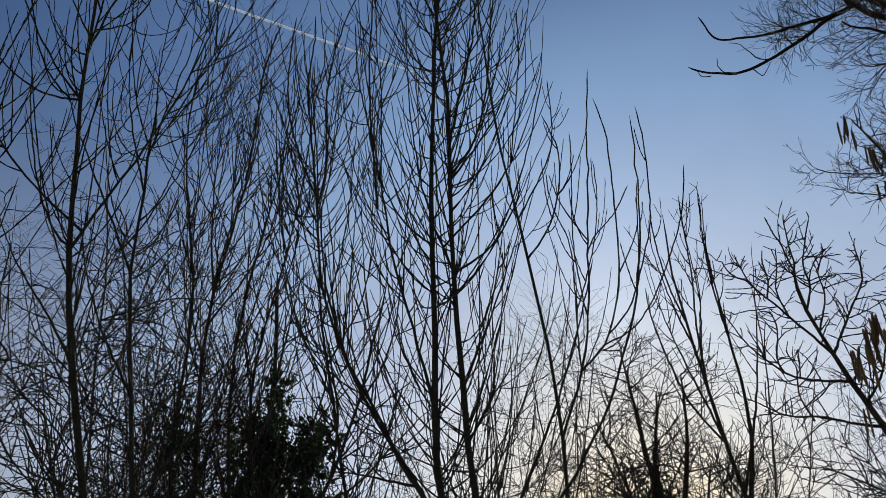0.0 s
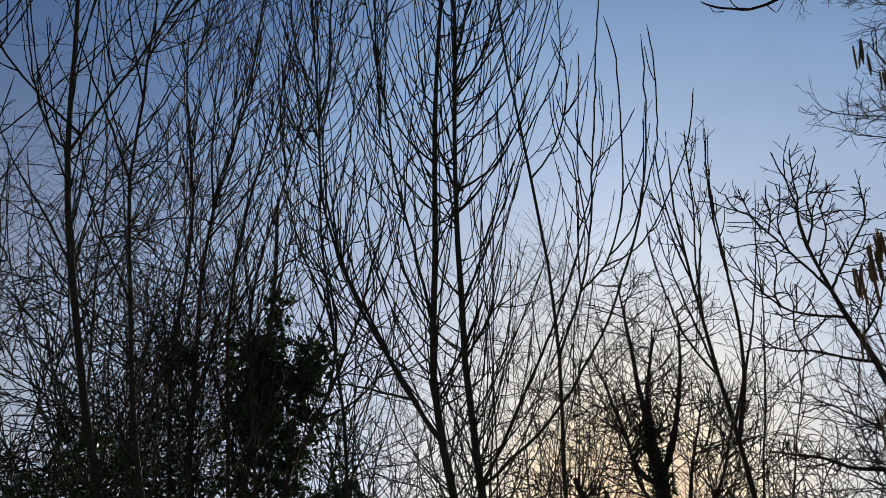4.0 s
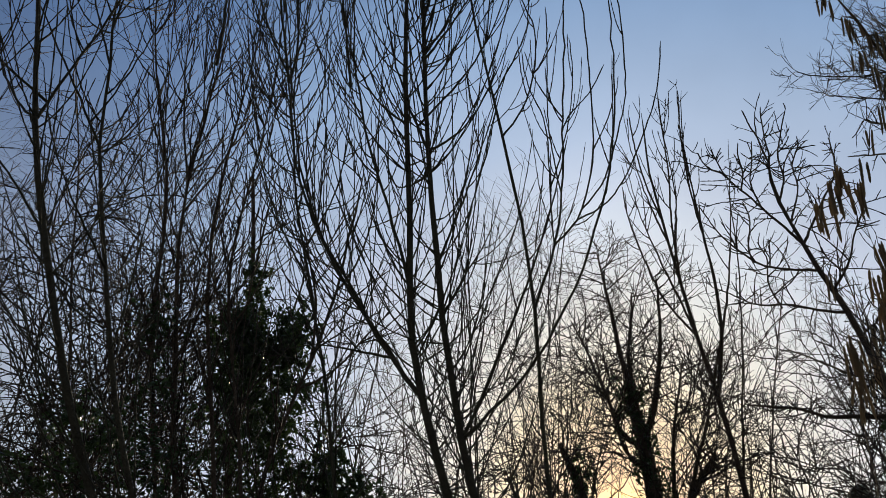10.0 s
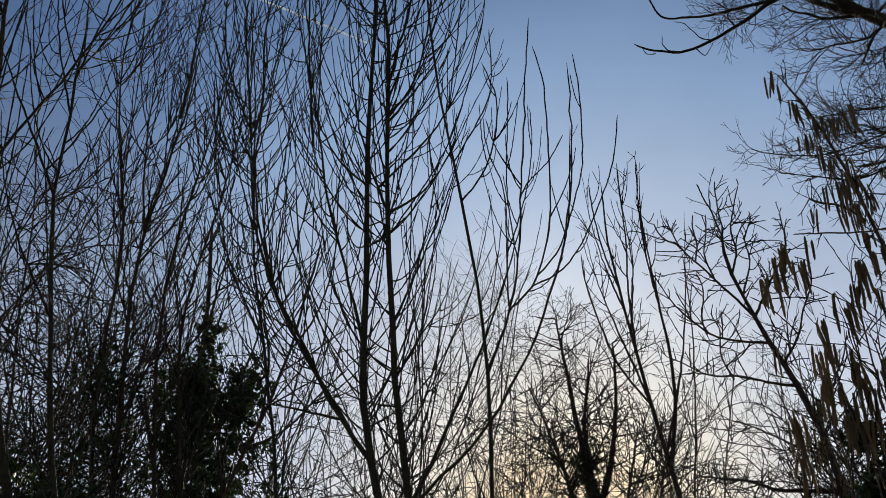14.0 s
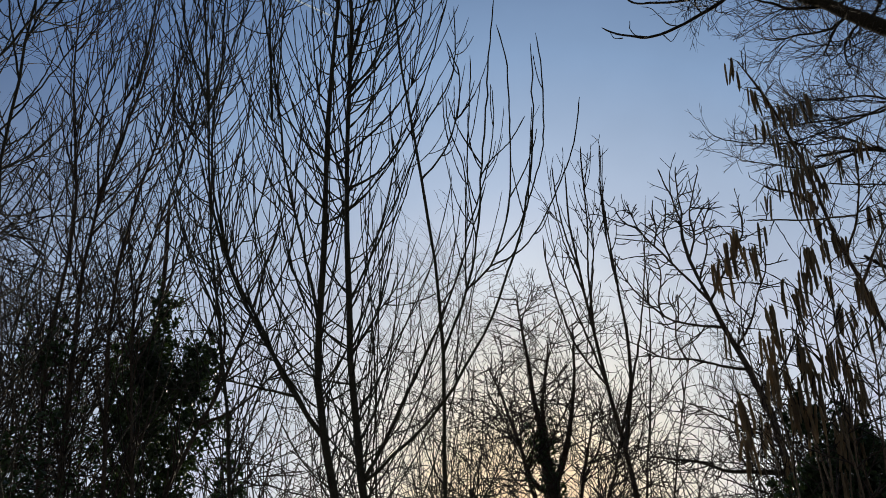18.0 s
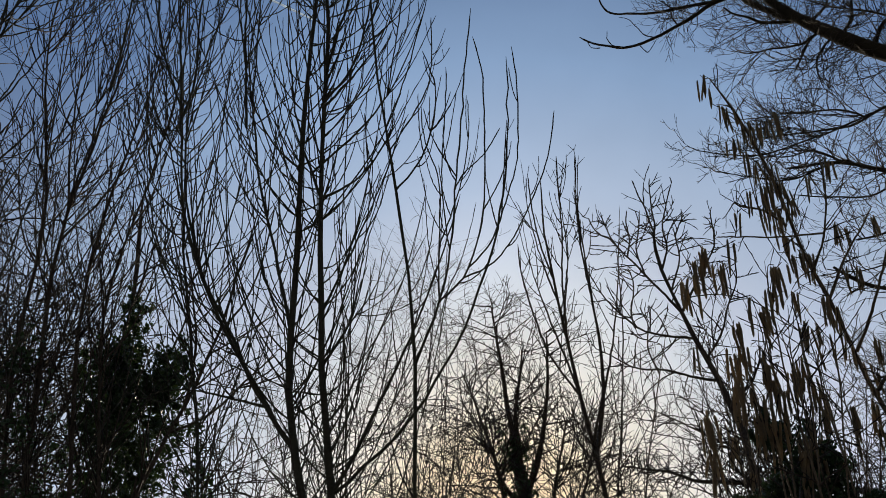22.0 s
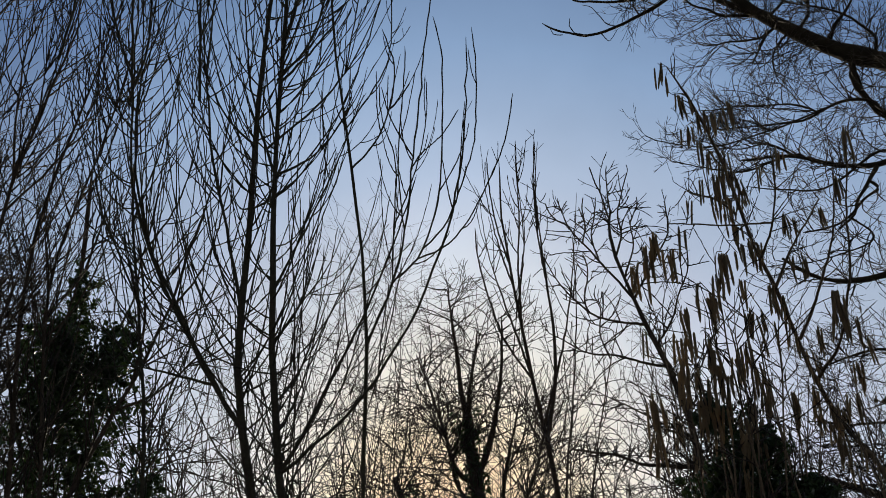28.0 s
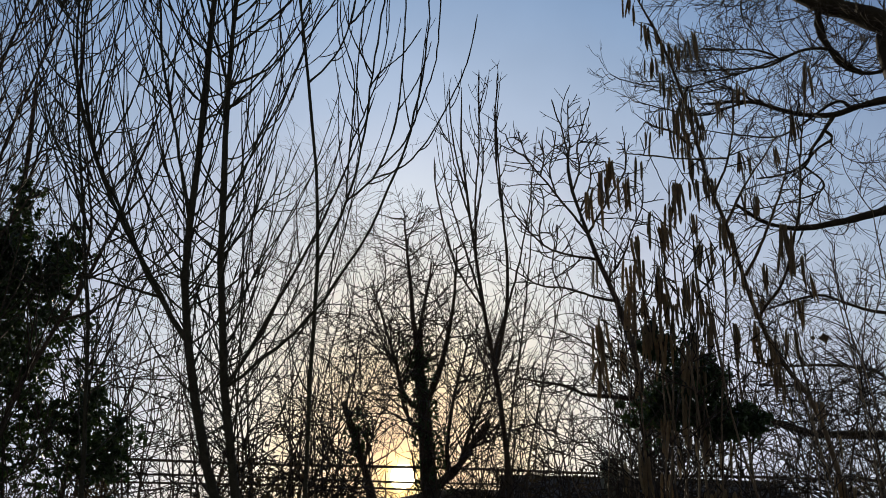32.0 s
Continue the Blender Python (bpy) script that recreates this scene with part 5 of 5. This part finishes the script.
ivy_on(shrub_l3, [(-2.28, 3.65, 2.82), (-2.23, 3.67, 2.48), (-2.19, 3.70, 2.07), (-2.12, 3.74, 1.67)],
       [(0.11, 0.11, 0.16), (0.13, 0.13, 0.22), (0.16, 0.16, 0.26), (0.22, 0.22, 0.29)], 750, 0.024, 21)
ivy_on(holly_a, [(-2.32, 3.76, 1.99), (-2.61, 3.54, 2.35), (-2.58, 3.56, 2.12), (-2.73, 3.46, 2.00), (-2.59, 3.56, 1.84), (-2.45, 3.66, 2.25)],
       [(0.20, 0.20, 0.20), (0.13, 0.13, 0.13), (0.23, 0.16, 0.16), (0.23, 0.20, 0.20), (0.33, 0.20, 0.20), (0.13, 0.13, 0.20)], 2200, 0.023, 22)
ivy_on(holly_b, [(-1.77, 4.89, 2.08), (-1.83, 4.87, 1.90), (-1.94, 4.84, 2.12), (-1.66, 4.93, 1.87), (-2.07, 4.80, 1.94), (-1.74, 4.9, 2.2), (-1.58, 4.95, 2.02)],
       [(0.15, 0.15, 0.15), (0.23, 0.19, 0.19), (0.15, 0.15, 0.15), (0.19, 0.14, 0.14), (0.15, 0.15, 0.19), (0.14, 0.14, 0.12), (0.15, 0.14, 0.14)], 2300, 0.03, 23)
ivy_on(pollard, [(0.41, 11.09, 2.98), (0.51, 11.09, 2.31), (-0.53, 11.11, 2.62), (0.26, 11.10, 3.61)],
       [(0.23, 0.23, 0.49), (0.26, 0.26, 0.41), (0.18, 0.18, 0.37), (0.21, 0.21, 0.33)], 3200, 0.036, 24)
ivy_on(hazel, [(0.90, 2.34, 2.04), (0.97, 2.31, 2.02), (0.86, 2.36, 1.92), (0.97, 2.31, 1.91), (1.05, 2.27, 1.90), (0.85, 2.36, 2.13)],
       [(0.08, 0.08, 0.11), (0.08, 0.08, 0.11), (0.09, 0.07, 0.07), (0.11, 0.07, 0.07), (0.07, 0.06, 0.06), (0.04, 0.04, 0.06)], 6500, 0.0135, 25)


def thicket_floor(x0, x1, y0, y1, count, tall, seed, label):
    """Undergrowth: arching canes and thin upright shoots with a few withered leaves."""
    rng = np.random.default_rng(seed)
    x, y = rng.uniform(x0, x1, count), rng.uniform(y0, y1, count)
    foot = np.stack([x, y, height(x, y) - 0.03], -1)
    d = unit(np.stack([rng.normal(0, 0.35, count), rng.normal(0, 0.35, count), np.ones(count)], -1))
    long = tall * rng.uniform(0.4, 1.15, count)
    bend = rng.normal(0, 0.1, (count, 1)) * unit(rng.normal(size=(count, 3)) * [1, 1, 0]) - [0, 0, 0.035]
    p, out = foot, [foot]
    for k in range(8):
        d = unit(d + bend + rng.normal(0, 0.05, d.shape))
        p = p + d * long[:, None] / 8
        out.append(p)
    lines, rad = clear_sightline(np.stack(out, 1), rng.uniform(0.002, 0.006, (count, 1)) * np.linspace(1, 0.35, 9))
    c, r = clear_sightline(*sprout(list(lines), list(rad), 5, 0.2, 1.0, 50, tall * 0.25, 0.03, 0.14, 4, 0.003, 0.0015, rng=rng))
    ob = tagged(new("undergrowth", tube_mesh("undergrowth", [(lines, rad, 4), (c, r, 3)], CANE)), label, "undergrowth", kind="stuff")
    ends = np.concatenate([c[:, -1], c[:, -2], lines[:, 5], lines[:, 7]])
    pick = ends[rng.integers(0, len(ends), len(ends) // 3)]
    v, f = leaf_cloud(pick, np.full((len(pick), 3), 0.05), len(pick), 0.028, rng)
    tagged(new("bramble_leaves", raw_mesh("bramble_leaves", v, f, BRAMBLE, False)), "withered bramble leaves on the canes", "leaves", kind="stuff")
    return ob


thicket_floor(-7.5, -2.2, 3.6, 7.5, 260, 1.9, 3, "dense dark bramble canes below the trees")
thicket_floor(-2.4, 1.2, 4.0, 7.0, 180, 1.5, 4, "dense dark bramble canes below the trees")
thicket_floor(-6.5, -0.6, 7.4, 12.5, 330, 2.0, 5, "tangle of shoots in front of the bank")
thicket_floor(0.9, 5.5, 7.4, 11.5, 220, 1.7, 7, "tangle of shoots in front of the bank")
thicket_floor(-0.6, 0.9, 7.4, 12.5, 130, 1.4, 9, "tangle of shoots in front of the bank")
thicket_floor(0.9, 3.6, 6.4, 8.4, 80, 1.5, 11, "dense shoots before the shed")
thicket_floor(1.0, 4.6, 3.8, 7.2, 160, 1.4, 6, "dense bramble canes below the hazel")
thicket_floor(1.1, 2.6, 2.9, 4.3, 90, 2.2, 17, "brown tangled canes about the hazel")
thicket_floor(-2.4, -0.6, 6.2, 8.6, 170, 1.9, 19, "brown upright shoots in front of the bank")
thicket_floor(-8.0, 8.0, 14.6, 17.5, 500, 0.9, 8, "low scrub on the side of the bank")


def dry_stalks():
    rng = np.random.default_rng(12)
    count = 420
    x = rng.uniform(-4.6, 4.4, count)
    y = rng.uniform(3.0, 8.5, count)
    p = np.stack([x, y, height(x, y) - 0.02], -1)
    d = unit(np.stack([rng.normal(0.0, 0.22, count), rng.normal(0, 0.2, count), np.ones(count)], -1))
    out, long = [p], rng.uniform(0.9, 1.75, count)[:, None]
    for k in range(6):
        d = unit(d + rng.normal(0, 0.05, d.shape))
        p = p + d * long / 6
        out.append(p)
    rad = rng.uniform(0.0015, 0.003, (count, 1)) * np.linspace(1, 0.5, 7)
    tagged(new("dry_stalks", tube_mesh("dry_stalks", [(np.stack(out, 1), rad, 4)], STALK)), "pale dry stalks standing in the undergrowth", "stalks", kind="stuff")


dry_stalks()
thicket_floor(-7.8, -3.2, 4.8, 7.6, 260, 1.8, 13, "close-set thin shoots among the brambles")


def bramble_bank(x0, x1, y0, y1, top, count, seed, leaf=0.021):
    """A low tangle of withered bramble with an uneven top."""
    rng = np.random.default_rng(seed)
    x, y = rng.uniform(x0, x1, count), rng.uniform(y0, y1, count)
    crest = top * (0.7 + 0.15 * np.sin(2.7 * x + seed) + 0.15 * np.sin(6.1 * x + 2.3 * y) + 0.12 * np.sin(13.3 * x - 3 * y))
    z = height(x, y) + crest * rng.uniform(0, 1, count) ** 0.6
    v, f = leaf_cloud(np.stack([x, y, z], -1), np.full((count, 3), 0.04), count, leaf, rng)
    tagged(new("bramble_thicket", raw_mesh("bramble_thicket", v, f, BRAMBLE, False)), "low brown bramble thicket under the trees", "bramble", kind="stuff")


bramble_bank(-8.0, -3.3, 5.0, 7.4, 2.45, 32000, 2)
bramble_bank(-5.4, -2.7, 5.6, 7.2, 2.4, 15000, 8)
bramble_bank(-8.4, -4.5, 5.3, 7.4, 2.7, 20000, 6)
bramble_bank(-4.2, -1.6, 5.6, 7.6, 2.25, 20000, 3)
bramble_bank(-2.0, 4.6, 6.4, 8.2, 2.15, 32000, 4)
bramble_bank(-6.8, -2.0, 4.6, 6.0, 2.35, 10000, 9, 0.026)
bramble_bank(-2.9, -0.5, 5.0, 6.6, 2.0, 8000, 10, 0.024)


def fallen_leaves():
    rng = np.random.default_rng(31)
    count = 9000
    x, y = rng.uniform(-8, 7, count), rng.uniform(2.0, 15.0, count)
    v, f = leaf_cloud(np.stack([x, y, height(x, y) + 0.012], -1), np.tile([0.05, 0.05, 0.008], (count, 1)), count, 0.035, rng)
    tagged(new("fallen_leaves", raw_mesh("fallen_leaves", v, f, DEAD_LEAF, False)), "brown fallen leaves strewn on the ground", "leaves", kind="stuff")


fallen_leaves()


def far_woods():
    """A low line of woods at the horizon."""
    rng = np.random.default_rng(5)
    count = 900
    a = rng.uniform(-1.1, 0.9, count)
    far = rng.uniform(380, 520, count)
    foot = np.stack([np.sin(a) * far, np.cos(a) * far, np.zeros(count) - 0.5], -1)
    top = foot + np.stack([rng.normal(0, 2, count), rng.normal(0, 2, count), rng.uniform(1.5, 5, count) + 1.5 * np.sin(7 * a)], -1)
    lines = np.stack([foot, foot * 0.5 + top * 0.5, top], 1)
    rad = rng.uniform(0.7, 1.6, (count, 1)) * np.array([1.0, 1.2, 0.3])
    tagged(new("far_woods", tube_mesh("far_woods", [(lines, rad, 5)], WOODS)), "low far line of bare woods", "woods", kind="stuff")


far_woods()


def catkin_mesh(name, long, bend, rng):
    """A hanging catkin: a slim spindle with rings of scales, thinner at both ends, a little bent."""
    rings, sides = 13, 6
    u = np.linspace(0, 1, rings)
    line = np.stack([bend * np.sin(u * 2.2), 0.4 * bend * np.sin(u * 3.1 + 1), -u * long], -1)
    body = 0.0037 * np.minimum(1, (u + 0.06) * 6) * np.minimum(1, (1.04 - u) * 5) ** 0.7
    rad = body * np.where(np.arange(rings) % 2, 1.12, 0.9)
    return tube_mesh(name, [(line[None], rad[None], sides)], CATKIN)


def hang_catkins(t, places, most, rest, seed):
    """Bunches of two to five catkins, each on a thin bough of the hazel; the rest, past those picked apart, in one part."""
    rng = np.random.default_rng(seed)
    shapes = [catkin_mesh("catkin", long, bend, rng) for long, bend in ((0.085, 0.002), (0.1, -0.003), (0.07, 0.003), (0.115, 0.002), (0.092, -0.002))]
    body = [np.empty(len(s.vertices) * 3) for s in shapes]
    for s, b in zip(shapes, body):
        s.vertices.foreach_get("co", b)
    face = np.empty(len(shapes[0].polygons) * 4, np.int32)
    shapes[0].loops.foreach_get("vertex_index", face)
    made, vs, fs = 0, [], []
    stems = np.concatenate(t["lines"])
    thick = np.concatenate(t["radii"])
    for p in places:
        far = np.linalg.norm(stems - p + [0, 0, 0.05], axis=1) + 10 * (stems[:, 2] > p[2] + 0.12)
        k = int(np.argmin(far))
        root = stems[k]
        if 0.02 < far[k] < 0.7:
            line = curve([root, root * 0.5 + p * 0.5 + rng.normal(0, 0.008, 3) + [0, 0, 0.2 * far[k]], p + [0, 0, 0.004]], 10)
            r0 = min(thick[k] * 0.7, 0.002 + 0.005 * far[k])
            part("limb", tube_mesh("limb", [(line[None], np.linspace(r0, 0.0012, 10)[None], 5)], t["mat"]), t["ob"])
        for k in range(rng.integers(2, 7)):
            if made >= most + rest:
                break
            m = Matrix.LocRotScale(p + rng.normal(0, 0.009, 3) * [1, 1, 0.4] - [0, 0, 0.004 * k], Euler((rng.normal(0, 0.07), rng.normal(0, 0.07), rng.uniform(0, 6.3))), (1, 1, rng.uniform(0.75, 1.2)))
            which = rng.integers(0, 5)
            if made < most:
                ob = new("catkin", shapes[which])
                ob.parent = t["ob"]
                ob.matrix_basis = Matrix.Translation(-t["ob"].location) @ m
            else:
                a = np.array(m)
                vs.append(body[which].reshape(-1, 3) @ a[:3, :3].T + a[:3, 3])
                fs.append(face.reshape(-1, 4) + len(vs[0]) * (len(vs) - 1))
            made += 1
    if vs:
        part("catkin_rest", raw_mesh("catkin_rest", np.concatenate(vs), np.concatenate(fs), CATKIN), t["ob"], kind="stuff")


upper_bunches = [(0.92, 2.68, 3.61), (0.94, 2.67, 3.53), (0.96, 2.67, 3.46), (1.01, 2.65, 3.43), (1.00, 2.23, 3.13), (1.07, 2.63, 3.34), (0.99, 2.66, 3.30), (1.03, 2.64, 3.23), (1.05, 2.64, 3.18), (0.99, 2.55, 3.02), (1.09, 2.73, 3.14), (1.08, 2.63, 3.07), (1.05, 2.64, 3.00), (0.93, 2.57, 2.94), (1.10, 2.62, 2.98), (1.17, 2.70, 3.08), (1.19, 2.69, 3.05), (1.23, 2.46, 3.09), (1.21, 2.57, 3.08), (0.87, 2.49, 2.80), (1.08, 2.63, 2.91), (1.14, 2.71, 2.91)]
middle_bunches = [(1.51, 2.65, 3.08), (1.18, 1.92, 2.84), (1.42, 2.92, 3.06), (1.45, 2.90, 3.03), (1.58, 2.95, 3.10), (0.62, 1.94, 2.53), (0.60, 1.94, 2.50), (0.58, 2.00, 2.47), (0.59, 1.99, 2.46), (0.68, 2.02, 2.52), (0.78, 1.89, 2.45), (0.76, 1.89, 2.39), (0.83, 1.97, 2.49), (1.18, 2.70, 2.85), (1.20, 2.69, 2.83), (1.38, 2.83, 2.84), (1.41, 2.81, 2.82), (1.11, 2.40, 2.56), (1.04, 1.88, 2.35), (1.05, 1.88, 2.33), (0.75, 2.00, 2.41), (0.80, 2.09, 2.41), (1.13, 2.72, 2.70)]
low_bunches = [(0.70, 2.02, 2.35), (0.70, 2.02, 2.28), (0.96, 2.24, 2.42), (1.03, 2.33, 2.44), (1.08, 2.41, 2.43), (0.69, 2.02, 2.20), (0.74, 2.11, 2.21), (0.79, 2.09, 2.22), (0.81, 2.09, 2.19), (0.88, 2.17, 2.27), (0.90, 2.16, 2.29), (0.96, 2.24, 2.26), (1.01, 2.33, 2.24), (0.63, 2.14, 2.14), (0.63, 2.14, 2.05), (1.46, 2.90, 2.57), (1.39, 2.93, 2.56), (1.42, 2.92, 2.49), (1.46, 2.68, 2.38), (1.44, 2.69, 2.27), (1.46, 2.90, 2.27), (0.81, 2.09, 2.10), (0.87, 2.17, 2.10), (0.90, 2.16, 2.12), (0.95, 2.25, 2.10), (0.77, 2.10, 2.10), (0.75, 2.11, 2.13)]
bunches = np.array(upper_bunches + middle_bunches + low_bunches)
boughs = np.concatenate([line[6:-1:2] for line in hazel["lines"] if line[-1, 2] > 1.4])
spare = np.random.default_rng(3)
stemward = hazel["lines"][0][10:][spare.integers(0, 16, 34)] + spare.normal(0, 0.035, (34, 3)) - [0, 0, 0.03]
strewn = boughs[spare.permutation(len(boughs))[:130]] + spare.normal(0, 0.04, (130, 3)) - [0, 0, 0.02]
hang_catkins(hazel, np.concatenate([bunches, stemward, strewn[(strewn[:, 2] > 1.5) & (strewn[:, 2] < 2.6)]]), 300, 640, 9)
